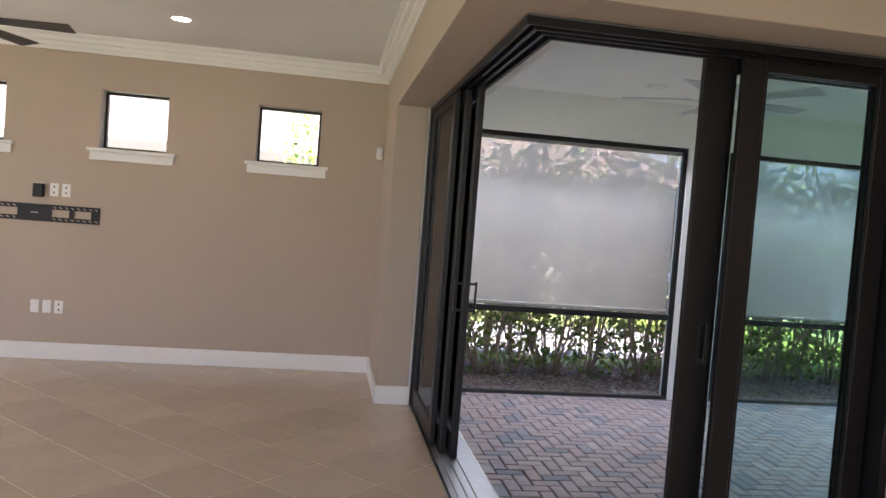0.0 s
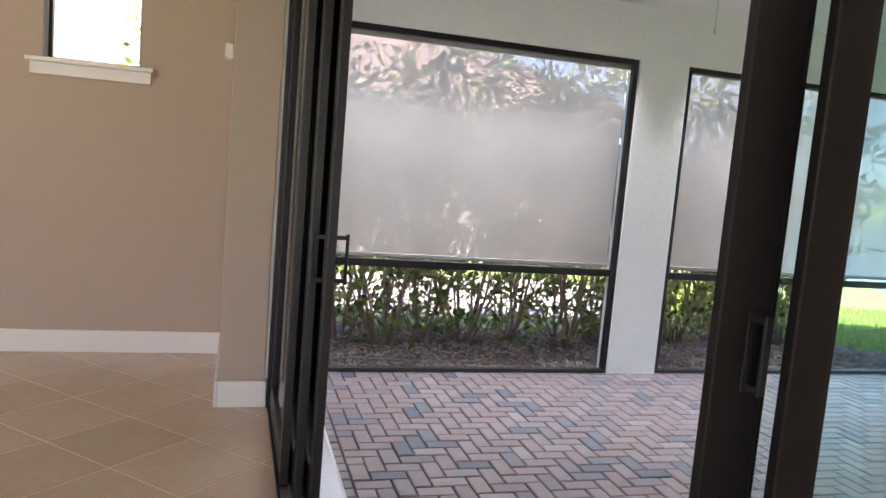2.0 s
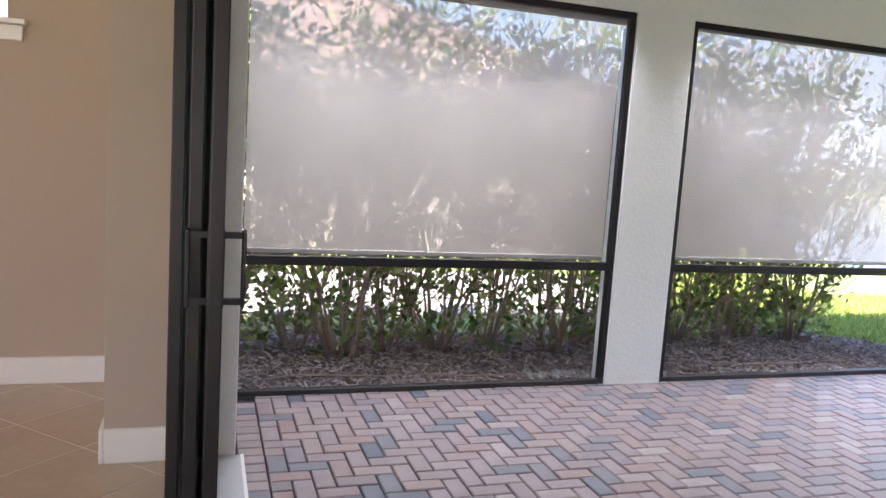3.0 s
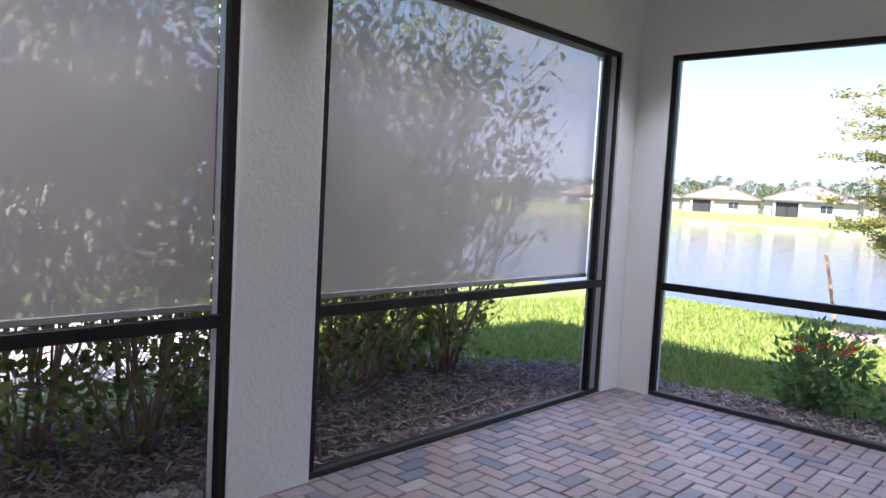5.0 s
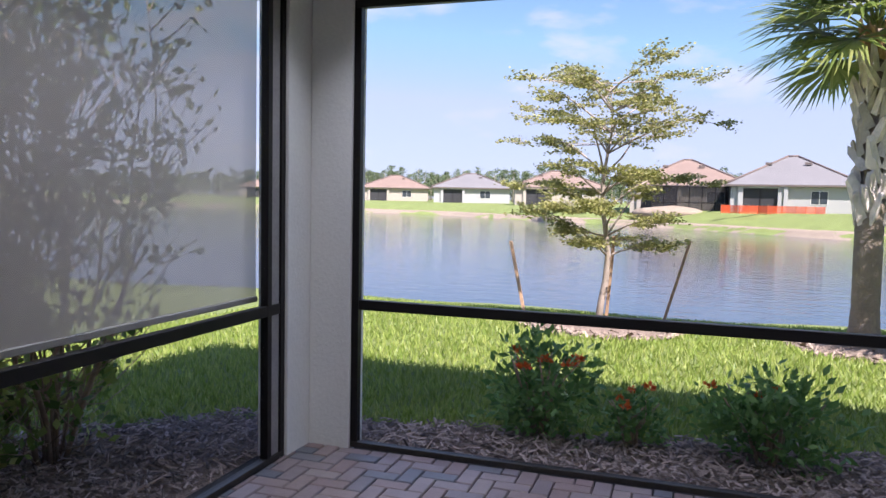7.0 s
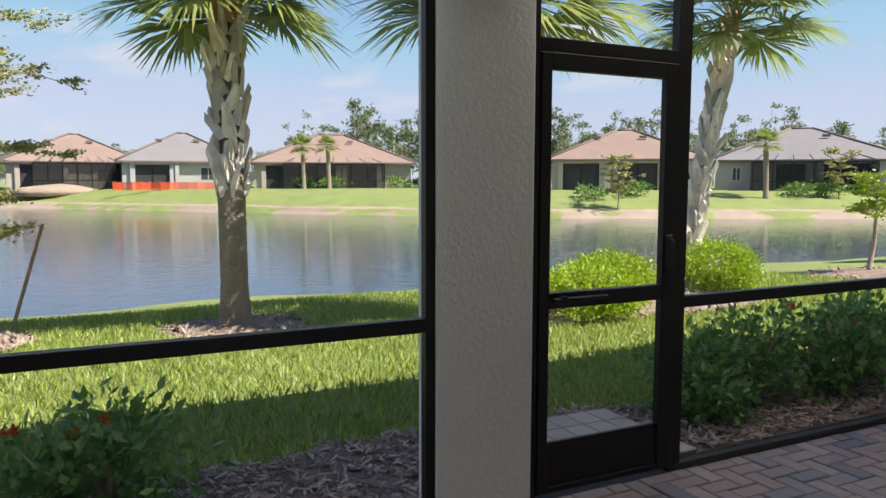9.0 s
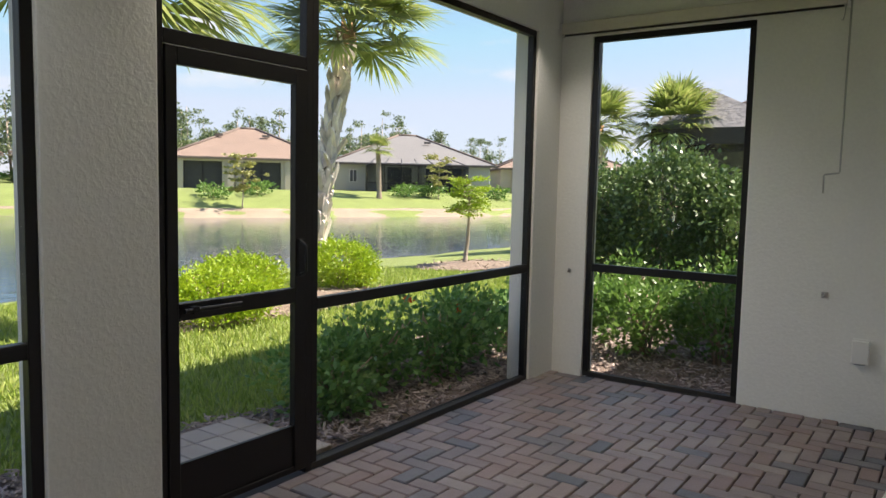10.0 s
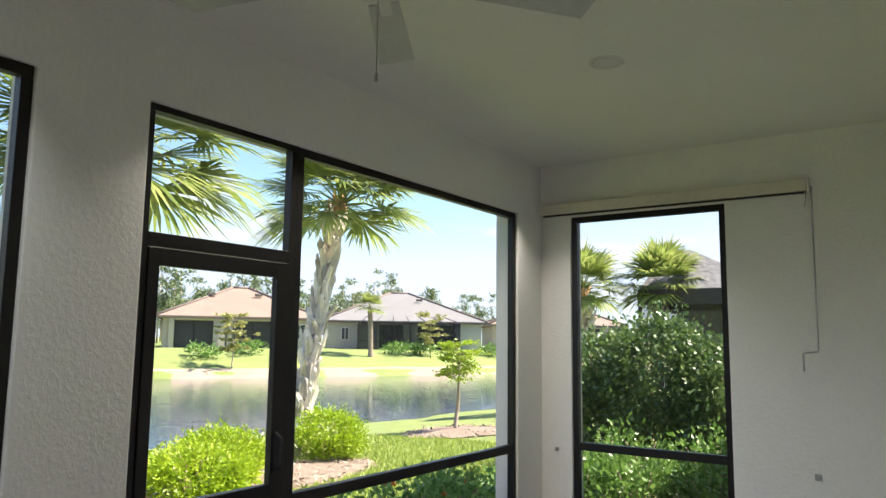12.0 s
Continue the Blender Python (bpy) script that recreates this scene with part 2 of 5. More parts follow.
M_TREELEAF = leafy("small olive leaf", [(0.20, 0.21, 0.05), (0.34, 0.35, 0.11), (0.46, 0.43, 0.16)], 0.5, 0.4)
M_FROND = leafy("palm leaflet", [(0.16, 0.23, 0.05), (0.28, 0.35, 0.09), (0.42, 0.45, 0.15)], 0.4, 0.45)
M_FLOWER = leafy("orange red petal", [(0.65, 0.10, 0.02), (0.80, 0.20, 0.03), (0.60, 0.06, 0.02)], 0.5, 0.3)
M_FAN = mat("white fan enamel", (0.70, 0.70, 0.67), 0.45, var=0.04)
M_FANBLADE = mat("pale fan blade", (0.55, 0.56, 0.54), 0.55, var=0.08, scale=4, fine=30)
M_FANDARK = mat("dark fan blade", (0.075, 0.065, 0.06), 0.5, var=0.15, scale=4, fine=40)
M_PLATE = mat("white plastic plate", (0.80, 0.79, 0.76), 0.35, var=0.02)
M_BLACK = mat("black powder coat", (0.012, 0.012, 0.013), 0.5, 0.2, var=0.1)
M_CHROME = mat("grey metal", (0.45, 0.45, 0.44), 0.35, 0.9, var=0.05)
M_LAMP = glow("lit lamp lens", (1.0, 0.86, 0.66), 9.0)


# ---- mesh helpers ----
def mesh_of(name, bm, material):
    me = bpy.data.meshes.new(name)
    bm.to_mesh(me)
    bm.free()
    me.materials.append(material)
    return me


def thing(name, bm, material, label="", category="", group="", kind=""):
    return tagged(new(name, mesh_of(name, bm, material)), label, category, group, kind)


def holder(name, at, label="", category="", group="", kind=""):
    e = new(name)
    e.matrix_world = at if isinstance(at, Matrix) else Matrix.Translation(at)
    return tagged(e, label, category, group, kind)


def part(name, bm, material, parent, label=""):
    """One mesh in its parent's own axes."""
    o = new(name, mesh_of(name, bm, material))
    o.parent = parent
    return tagged(o, label)


def shared(name, me, parent, m):
    o = new(name, me)
    o.parent = parent
    o.matrix_basis = m
    return o


def box(bm, lo, hi, bev=0.0, seg=1):
    lo, hi = Vector(lo), Vector(hi)
    c, s = (lo + hi) / 2, hi - lo
    r = bmesh.ops.create_cube(bm, size=1, matrix=Matrix.Translation(c) @ Matrix.Diagonal((s.x, s.y, s.z, 1)))
    if bev:
        es = {e for v in r["verts"] for e in v.link_edges}
        bmesh.ops.bevel(bm, geom=list(es), offset=bev, segments=seg, affect="EDGES", profile=0.5)
    return bm


def boxes(*items, bev=0.0):
    bm = bmesh.new()
    for lo, hi in items:
        box(bm, lo, hi, bev)
    return bm


def cyl(bm, a, b, r0, r1=None, seg=12, caps=True):
    a, b = Vector(a), Vector(b)
    d = b - a
    q = d.to_track_quat("Z", "Y").to_matrix().to_4x4()
    bmesh.ops.create_cone(bm, cap_ends=caps, segments=seg, radius1=r0, radius2=r0 if r1 is None else r1, depth=d.length, matrix=Matrix.Translation((a + b) / 2) @ q)
    return bm


def tube(bm, pts, radii, seg=6):
    """A round, tapering tube along points."""
    rings = []
    pts = [Vector(p) for p in pts]
    for i, p in enumerate(pts):
        d = (pts[min(i + 1, len(pts) - 1)] - pts[max(i - 1, 0)]).normalized()
        u = d.orthogonal().normalized() if i == 0 else (u - d * u.dot(d)).normalized()
        w = d.cross(u)
        r = radii[i] if hasattr(radii, "__len__") else radii
        rings.append([bm.verts.new(p + (u * math.cos(6.2832 * k / seg) + w * math.sin(6.2832 * k / seg)) * r) for k in range(seg)])
    for a, b in zip(rings, rings[1:]):
        for k in range(seg):
            bm.faces.new((a[k], a[(k + 1) % seg], b[(k + 1) % seg], b[k])).smooth = True
    bm.faces.new(rings[0][::-1])
    bm.faces.new(rings[-1])
    return bm


def leaf_mesh(name, pos, dirs, size, material, rng, wide=0.5, fold=0.15):
    """Many small pointed leaves, folded along the midrib, as one mesh."""
    n = len(pos)
    d = dirs / np.linalg.norm(dirs, axis=1, keepdims=True)
    ref = rng.normal(size=(n, 3))
    s = np.cross(d, ref)
    s /= np.linalg.norm(s, axis=1, keepdims=True)
    up = np.cross(s, d)
    L = (size * rng.uniform(0.6, 1.3, n))[:, None]
    W = L * wide * 0.5
    base, tip = pos, pos + d * L
    mid = pos + d * L * 0.45 - up * L * fold
    a, b = mid + s * W + up * L * fold, mid - s * W + up * L * fold
    v = np.stack([base, a, tip, b], 1).reshape(-1, 3)
    i = np.arange(n)[:, None] * 4
    f = np.concatenate([i + np.array([[0, 1, 2]]), i + np.array([[0, 2, 3]])], 0)
    me = bpy.data.meshes.new(name)
    me.from_pydata(v.tolist(), [], f.tolist())
    me.materials.append(material)
    return me


def mesh_part(name, me, parent, label=""):
    o = new(name, me)
    o.parent = parent
    return tagged(o, label)

# ---- levels and main lines of the plan ----
Z_IN, Z_INCEIL, Z_SOFFIT, Z_LCEIL, Z_TOP, Z_RAIL = 0.22, 3.10, 2.605, 3.11, 2.67, 0.875
Y_FAR, X_RET, Y_JAMB, Y_HEAD = 6.86, 0.55, 5.72, 2.60
X_OUT, Y_OUT = 1.08, 3.25
Y_S, X_L, Y_E, X_HOUSE = 7.14, 7.335, -0.93, 4.60
WATER_Z = -1.10


def far_shore(y):
    return float(np.interp(y, [-200, -100, -46, -27, -14, 7, 40, 200], [26, 30, 39, 48, 60, 84, 112, 170]))


def near_shore(y):
    return float(np.interp(y, [-200, -60, -24, -12, 0, 12, 40, 200], [16, 17, 19.6, 21, 20.6, 20.6, 20, 16])) + 0.35 * math.sin(y * 0.9)


def ground_z(x, y):
    """Height of the land: flat round the house, falling to the lake and rising again on the far bank."""
    n, f = near_shore(y), far_shore(y)
    if x < (n + f) / 2:
        z = float(np.interp(x, [8.2, 11, 14.5, n, n + 4], [-0.06, -0.10, -0.22, WATER_Z + 0.05, WATER_Z - 1.2]))
    else:
        z = float(np.interp(x, [f - 4, f - 0.1, f + 0.8, f + 5, f + 9, f + 40], [WATER_Z - 1.2, WATER_Z + 0.05, WATER_Z + 0.5, 0.2, 0.75, 0.9]))
    return z + 0.03 * noise.noise((x * 0.35, y * 0.35, 0))


# ---- interior shell ----
def build_shell():
    bm = boxes(((-6, -5, -0.3), (X_HOUSE - 0.02, Y_OUT - 0.03, Z_IN - 0.0012)), ((-6, Y_OUT - 0.03, -0.3), (X_OUT, Y_S, Z_IN - 0.0012)))
    thing("floor", bm, M_GROUT, "beige tiled indoor floor with pale grout", "floor", kind="structure")
    # far wall with three small high windows
    wins = [(-0.625 - 1.358 * i, -0.050 - 1.358 * i) for i in range(3)]
    z0, z1 = 2.13, 2.65
    for nm, ya, yb, m in (("wall_north", Y_FAR, Y_FAR + 0.12, M_TAN), ("wall_north_outer", Y_FAR + 0.12, Y_FAR + 0.24, M_STUCCO_OUT)):
        bm = boxes(((-6.2, ya, -0.2), (X_RET, yb, z0)), ((-6.2, ya, z1), (X_RET, yb, 3.3)))
        xs = [-6.2] + [v for w in wins[::-1] for v in w] + [X_RET]
        for a, b in zip(xs[::2], xs[1::2]):
            box(bm, (a, ya, z0), (b, yb, z1))
        thing(nm, bm, m, "tan painted wall with small high windows" if m is M_TAN else "cream stucco outside of the house wall", "wall", kind="structure")
    for i, (a, b) in enumerate(wins):
        w = holder(f"window_{i + 1}", ((a + b) / 2, Y_FAR + 0.10, z0), "small square high window with dark frame and white sill", "window", kind="structure")
        h, hw = z1 - z0, (b - a) / 2
        part("window_frame", boxes(((-hw, 0.04, 0), (-hw + 0.022, 0.09, h)), ((hw - 0.022, 0.04, 0), (hw, 0.09, h)), ((-hw + 0.022, 0.04, 0), (hw - 0.022, 0.09, 0.022)), ((-hw + 0.022, 0.04, h - 0.022), (hw - 0.022, 0.09, h))), M_BRONZE, w)
        p = part("pane", boxes(((-hw + 0.02, 0.06, 0.02), (hw - 0.02, 0.066, h - 0.02))), M_CLEAR, w)
        p.visible_shadow = False
        part("window_sill", boxes(((-hw - 0.09, -0.16, -0.028), (hw + 0.09, 0.0 - 0.1, 0.0)), ((-hw, -0.1, -0.028), (hw, 0.04, 0.001)), ((-hw - 0.07, -0.118, -0.105), (hw + 0.07, -0.1, -0.028)), bev=0.004), M_TRIM, w, "white painted wooden sill with apron")
    # return wall beside the sliding doors and their header
    for nm, lo, hi, m, bev in (
            ("wall_return", (X_RET, Y_JAMB, -0.2), (0.80, Y_FAR + 0.12, 3.3), M_TAN, 0.004),
            ("header_west", (X_RET, Y_HEAD, Z_SOFFIT), (1.0, Y_JAMB, 3.3), M_TAN, 0.004),
            ("header_south", (1.0, Y_HEAD, Z_SOFFIT), (2.70, 3.13, 3.3), M_TAN, 0.004),
            ("wall_kitchen", (2.70, Y_HEAD, -0.2), (4.4, 2.9, 3.3), M_TAN, 0.004),
            ("wall_return_outer", (0.80, Y_JAMB + 0.02, -0.3), (X_OUT, Y_S + 0.19, 3.29), M_STUCCO, 0.006),
            ("header_west_outer", (1.0, 3.13, Z_SOFFIT), (X_OUT + 0.02, Y_JAMB + 0.02, 3.3), M_STUCCO, 0.006),
            ("header_south_outer", (X_OUT + 0.02, 3.13, Z_SOFFIT), (2.70, Y_OUT, 3.3), M_STUCCO, 0.006),
            ("wall_house_north", (2.70, 2.9, -0.3), (X_HOUSE, Y_OUT, 3.3), M_STUCCO, 0.012),
            ("wall_house_east", (4.4, -5, -0.3), (X_HOUSE, 2.9, 3.3), M_STUCCO, 0.006)):
        thing(nm, box(bmesh.new(), lo, hi, bev, 2), m, "tan painted wall beside the corner doors" if m is M_TAN else "off-white stucco house wall facing the lanai", "wall", kind="structure")
    # the openings in these two unseen walls are added for the fill lamps
    thing("wall_west", boxes(((-6.2, -5, -0.2), (-6, 1.0, 3.3)), ((-6.2, 5.0, -0.2), (-6, Y_FAR, 3.3)), ((-6.2, 1.0, -0.2), (-6, 5.0, 0.5)), ((-6.2, 1.0, 2.7), (-6, 5.0, 3.3))), M_TAN, "tan painted wall", "wall", kind="structure")
    thing("wall_south", boxes(((-6.2, -5.2, -0.2), (-3.5, -5, 3.3)), ((1.5, -5.2, -0.2), (X_HOUSE, -5, 3.3)), ((-3.5, -5.2, -0.2), (1.5, -5, 0.5)), ((-3.5, -5.2, 2.7), (1.5, -5, 3.3))), M_TAN, "tan painted wall", "wall", kind="structure")
    thing("wall_east", boxes(((4.3, -5, -0.2), (4.4, Y_HEAD, 3.3))), M_TAN, "tan painted wall", "wall", kind="structure")
    thing("ceiling", boxes(((-6.2, -5.2, Z_INCEIL), (4.4, Y_HEAD, 3.3)), ((-6.2, Y_HEAD, Z_INCEIL), (X_RET, Y_FAR + 0.1, 3.3))), M_CEIL, "white painted ceiling", "ceiling", kind="structure")
    # crown moulding: a stepped profile along the far wall, the return and the header
    bm = bmesh.new()
    for k, (o, z) in enumerate(((0.02, 0.145), (0.05, 0.115), (0.085, 0.075), (0.115, 0.03))):
        box(bm, (-6, Y_FAR - o, Z_INCEIL - z), (X_RET, Y_FAR, Z_INCEIL - (0 if k == 3 else (0.115, 0.075, 0.03)[k]) - 0.0005 * k))
        box(bm, (X_RET - o, Y_HEAD, Z_INCEIL - z), (X_RET, Y_FAR - 0.12, Z_INCEIL - (0 if k == 3 else (0.115, 0.075, 0.03)[k])))
        box(bm, (X_RET - 0.12, Y_HEAD - o, Z_INCEIL - z), (4.3, Y_HEAD, Z_INCEIL - (0 if k == 3 else (0.115, 0.075, 0.03)[k])))
    thing("trim_crown", bm, M_TRIM, "white stepped crown moulding", "trim", kind="structure")
    bm = boxes(((-6, Y_FAR - 0.018, Z_IN), (X_RET - 0.018, Y_FAR, Z_IN + 0.15)), ((X_RET - 0.018, Y_JAMB - 0.018, Z_IN), (X_RET, Y_FAR, Z_IN + 0.15)), ((X_RET, Y_JAMB - 0.018, Z_IN), (0.815, Y_JAMB, Z_IN + 0.15)), bev=0.005)
    thing("baseboard", bm, M_TRIM, "tall white painted baseboard", "baseboard", kind="structure")


# ---- lanai shell ----
S_OPEN = [(1.08, 3.757), (4.225, 7.08)]
L_OPEN = [(-0.545, 2.67), (3.145, 6.87)]
E_OPEN = (5.88, 7.07)


def comb_wall(start, along, across, length, thick, openings, base=-0.3, head=None, top=3.3, bev=0.008):
    """A wall in one piece whose openings run from the floor to a common head."""
    head = head or Z_TOP
    outline = [(0, base), (0, top), (length, top), (length, base)]
    for a, b in sorted(openings, reverse=True):
        outline += [(b, base), (b, head), (a, head), (a, base)]
    bm = bmesh.new()
    o, u, w = Vector((*start, 0)), Vector((*along, 0)), Vector((*across, 0))
    f = bm.faces.new([bm.verts.new(o + u * a + Vector((0, 0, z))) for a, z in outline])
    ext = bmesh.ops.extrude_face_region(bm, geom=[f])
    bmesh.ops.translate(bm, vec=w * thick, verts=[v for v in ext["geom"] if isinstance(v, bmesh.types.BMVert)])
    bmesh.ops.recalc_face_normals(bm, faces=bm.faces)
    bmesh.ops.bevel(bm, geom=bm.edges[:], offset=bev, segments=2, affect="EDGES", profile=0.5)
    bmesh.ops.triangulate(bm, faces=[q for q in bm.faces if len(q.verts) > 4])
    return bm


def build_lanai():
    t = 0.20
    bm = comb_wall((X_OUT - 0.06, Y_S), (1, 0), (0, 1), X_L + t + 0.06 - X_OUT, t, [(p + 0.06 - X_OUT, q + 0.06 - X_OUT) for p, q in S_OPEN])
    thing("wall_lanai_north", bm, M_STUCCO, "off-white stucco lanai wall with two screened openings", "wall", kind="structure")
    bm = comb_wall((X_L, Y_E - t), (0, 1), (1, 0), Y_S - Y_E + t, t, [(p - Y_E + t, q - Y_E + t) for p, q in L_OPEN])
    thing("wall_lanai_east", bm, M_STUCCO, "off-white stucco lanai wall towards the lake", "wall", kind="structure")
    bm = comb_wall((X_HOUSE, Y_E - t), (1, 0), (0, 1), X_L - X_HOUSE, t, [(E_OPEN[0] - X_HOUSE, E_OPEN[1] - X_HOUSE)])
    thing("wall_lanai_south", bm, M_STUCCO, "off-white stucco end wall with a narrow screened opening", "wall", kind="structure")
    thing("ceiling_lanai", boxes(((X_OUT, Y_OUT, Z_LCEIL), (X_L, Y_S, 3.3)), ((X_HOUSE, Y_E, Z_LCEIL), (X_L, Y_OUT, 3.3))), M_LCEIL, "pale painted lanai ceiling", "ceiling", kind="structure")
    # hipped roof with deep eaves; its unseen south end is extended to block sun
    bm = boxes(((-7, -6, 3.3), (5.1, 7.78, 3.42)), ((5.1, -2.9, 3.3), (7.92, 7.78, 3.42)))
    for lo, hi in (((-7, -6), (5.1, 7.78)), ((4.0, -2.9), (7.92, 7.78))):
        r = bmesh.ops.create_cone(bm, cap_ends=True, segments=4, radius1=0.7071, radius2=0.18, depth=1.0, matrix=Matrix.Translation(((lo[0] + hi[0]) / 2, (lo[1] + hi[1]) / 2, 3.42 + 0.9)) @ Matrix.Diagonal((hi[0] - lo[0], hi[1] - lo[1], 1.8, 1)) @ Matrix.Rotation(radians(45), 4, "Z"))
    thing("roof", bm, mat("tan roof tile", (0.40, 0.30, 0.22), 0.9), "tan tiled hip roof over house and lanai", "roof", kind="structure")
    thing("slab", boxes(((X_OUT + 0.002, Y_OUT - 0.03, -0.3), (X_L + t, Y_S + t, -0.024)), ((X_HOUSE, Y_E - t, -0.3), (X_L + t, Y_OUT - 0.03, -0.024))), M_JOINT, "dark sand bed under the brick pavers", "slab", kind="structure")


def screen(name, m, width, label, rail=Z_RAIL, top=Z_TOP, bars=()):
    """A screened opening in bronze aluminium: in its own axes x runs along the wall, z up."""
    s = holder(name, m, label, "window screen", "lanai screens", "structure")
    b, d = 0.045, 0.05
    part("frame_bottom", boxes(((0, 0, 0), (width, d, 0.035)), bev=0.003), M_BRONZE_WORN, s)
    part("frame_top", boxes(((0, 0, top - b), (width, d, top)), bev=0.003), M_BRONZE, s)
    part("frame_side", boxes(((0, 0, 0.035), (b, d, top - b)), bev=0.003), M_BRONZE, s)
    part("frame_side", boxes(((width - b, 0, 0.035), (width, d, top - b)), bev=0.003), M_BRONZE, s)
    part("rail", boxes(((b, 0.002, rail - 0.03), (width - b, d - 0.002, rail + 0.03)), bev=0.003), M_BRONZE, s)
    for x in bars:
        # added grey strip beside the mullion, standing in for the lit stucco reveal behind
        part("side_strip", boxes(((x + b / 2, 0.012, 0.035), (width - b, 0.034, top - b)), bev=0.003), M_SIDESTRIP, s, "added grey strip in place of the lit wall reveal")
        part("mullion", boxes(((x - b / 2, 0.001, 0.035), (x + b / 2, d - 0.001, top - b)), bev=0.003), M_BRONZE, s)
    p = part("screen_mesh", boxes(((b, d * 0.5, 0.035), (width - b, d * 0.5 + 0.001, top - b))), M_SCREEN, s, "fine dark insect mesh")
    p.visible_shadow = False
    return s


def shade(name, m, width, drop, label):
    s = holder(name, m, label, "roller shade", "roller shades")
    n = 24
    bm = bmesh.new()
    v = [[bm.verts.new((width * i / n, 0.006 * math.sin(i * 0.9) * (k / 6) + 0.004 * noise.noise((i * 0.4, k * 0.7, 3)), -drop * k / 6)) for i in range(n + 1)] for k in range(7)]
    for k in range(6):
        for i in range(n):
            bm.faces.new((v[k][i], v[k][i + 1], v[k + 1][i + 1], v[k + 1][i])).smooth = True
    part("fabric", bm, M_SHADE, s, "see-through grey woven fabric")
    part("bottom_bar", boxes(((0, -0.012, -drop - 0.028), (width, 0.012, -drop + 0.004)), bev=0.004), M_SHADEBAR, s)
    part("roller", cyl(bmesh.new(), (-0.02, 0.0, 0.03), (width + 0.02, 0.0, 0.03), 0.032), M_SHADEBAR, s)
    part("bracket", boxes(((width + 0.02, -0.04, -0.03), (width + 0.03, 0.04, 0.07)), bev=0.002), M_CHROME, s)
    return s


M_SHADEBAR = mat("grey shade bar", (0.40, 0.38, 0.35), 0.6, var=0.06)


def build_screens():
    y, x = Y_S + 0.02, X_L + 0.02
    screen("window_screen_1", pose(S_OPEN[0][0], y, 0), S_OPEN[0][1] - S_OPEN[0][0] - 0.0, "bronze framed screen opening beside the hedge")
    screen("window_screen_2", pose(S_OPEN[1][0], y, 0), S_OPEN[1][1] - S_OPEN[1][0], "bronze framed screen opening beside the hedge", bars=(S_OPEN[1][1] - S_OPEN[1][0] - 0.16,))
    screen("window_screen_3", pose(x, L_OPEN[1][1], 0, 0, 0, -90), L_OPEN[1][1] - L_OPEN[1][0], "wide bronze framed screen facing the lake")
    screen("window_screen_4", pose(x, 1.79, 0, 0, 0, -90), 1.79 - L_OPEN[0][0], "bronze framed screen beside the screen door")
    screen("window_screen_5", pose(E_OPEN[1], Y_E - 0.02, 0, 0, 0, 180), E_OPEN[1] - E_OPEN[0], "narrow bronze framed screen in the end wall")
    shade("roller_shade", pose(1.16, Y_S + 0.14, 2.60), 2.56, 1.665, "grey see-through roller shade lowered over a screen")
    shade("roller_shade", pose(4.235, Y_S + 0.14, 2.63), 2.73, 1.685, "grey see-through roller shade lowered over a screen")


def screen_door():
    """The hinged screen door and its transom."""
    d = holder("door_1", pose(X_L + 0.02, L_OPEN[0][1], 0, 0, 0, -90), "closed bronze screen door with solid kick plate", "screen door", kind="structure")
    w = L_OPEN[0][1] - 1.79
    part("door_post", boxes(((0, -0.004, 0), (0.035, 0.05, Z_TOP - 0.03)), bev=0.003), M_BRONZE, d)
    part("door_post", boxes(((w - 0.045, -0.004, 0), (w, 0.05, Z_TOP - 0.03)), bev=0.003), M_BRONZE, d)
    part("transom_bar", boxes(((0.035, -0.002, 2.055), (w - 0.045, 0.05, 2.115)), bev=0.003), M_BRONZE, d)
    part("head_bar", boxes(((0, -0.002, Z_TOP - 0.03), (w, 0.05, Z_TOP))), M_BRONZE, d)
    a, b = 0.038, w - 0.048
    leaf = part("door_leaf", boxes(((a, -0.012, 0.03), (a + 0.055, 0.03, 2.05)), ((b - 0.075, -0.012, 0.03), (b, 0.03, 2.05)), ((a + 0.055, -0.012, 1.975), (b - 0.075, 0.03, 2.05)), ((a + 0.055, -0.012, 0.90), (b - 0.075, 0.03, 0.975)), ((a + 0.055, -0.012, 0.03), (b - 0.075, 0.03, 0.06)), bev=0.003), M_BRONZE, d)
    part("kick_plate", boxes(((a + 0.05, 0.0, 0.05), (b - 0.07, 0.02, 0.27)), bev=0.002), M_BRONZE, leaf, "solid dark bronze kick plate")
    sm = part("screen_mesh", boxes(((a + 0.05, 0.008, 0.27), (b - 0.07, 0.009, 1.98))), M_SCREEN, leaf)
    sm.visible_shadow = False
    part("closer", cyl(boxes(((a + 0.10, -0.05, 0.93), (a + 0.13, -0.012, 0.96))), (a + 0.06, -0.04, 0.945), (a + 0.36, -0.04, 0.945), 0.011), M_BLACK, leaf, "black door closer tube")
    bm = boxes(((b - 0.065, -0.022, 1.03), (b - 0.02, -0.012, 1.22)), bev=0.003)
    tube(bm, [(b - 0.05, -0.02, 1.04), (b - 0.05, -0.06, 1.06), (b - 0.05, -0.06, 1.19), (b - 0.05, -0.02, 1.21)], 0.008)
    part("handle", bm, M_BLACK, leaf)
    part("transom_mesh", boxes(((0.035, 0.02, 2.115), (w - 0.045, 0.021, Z_TOP - 0.03))), M_SCREEN, d).visible_shadow = False


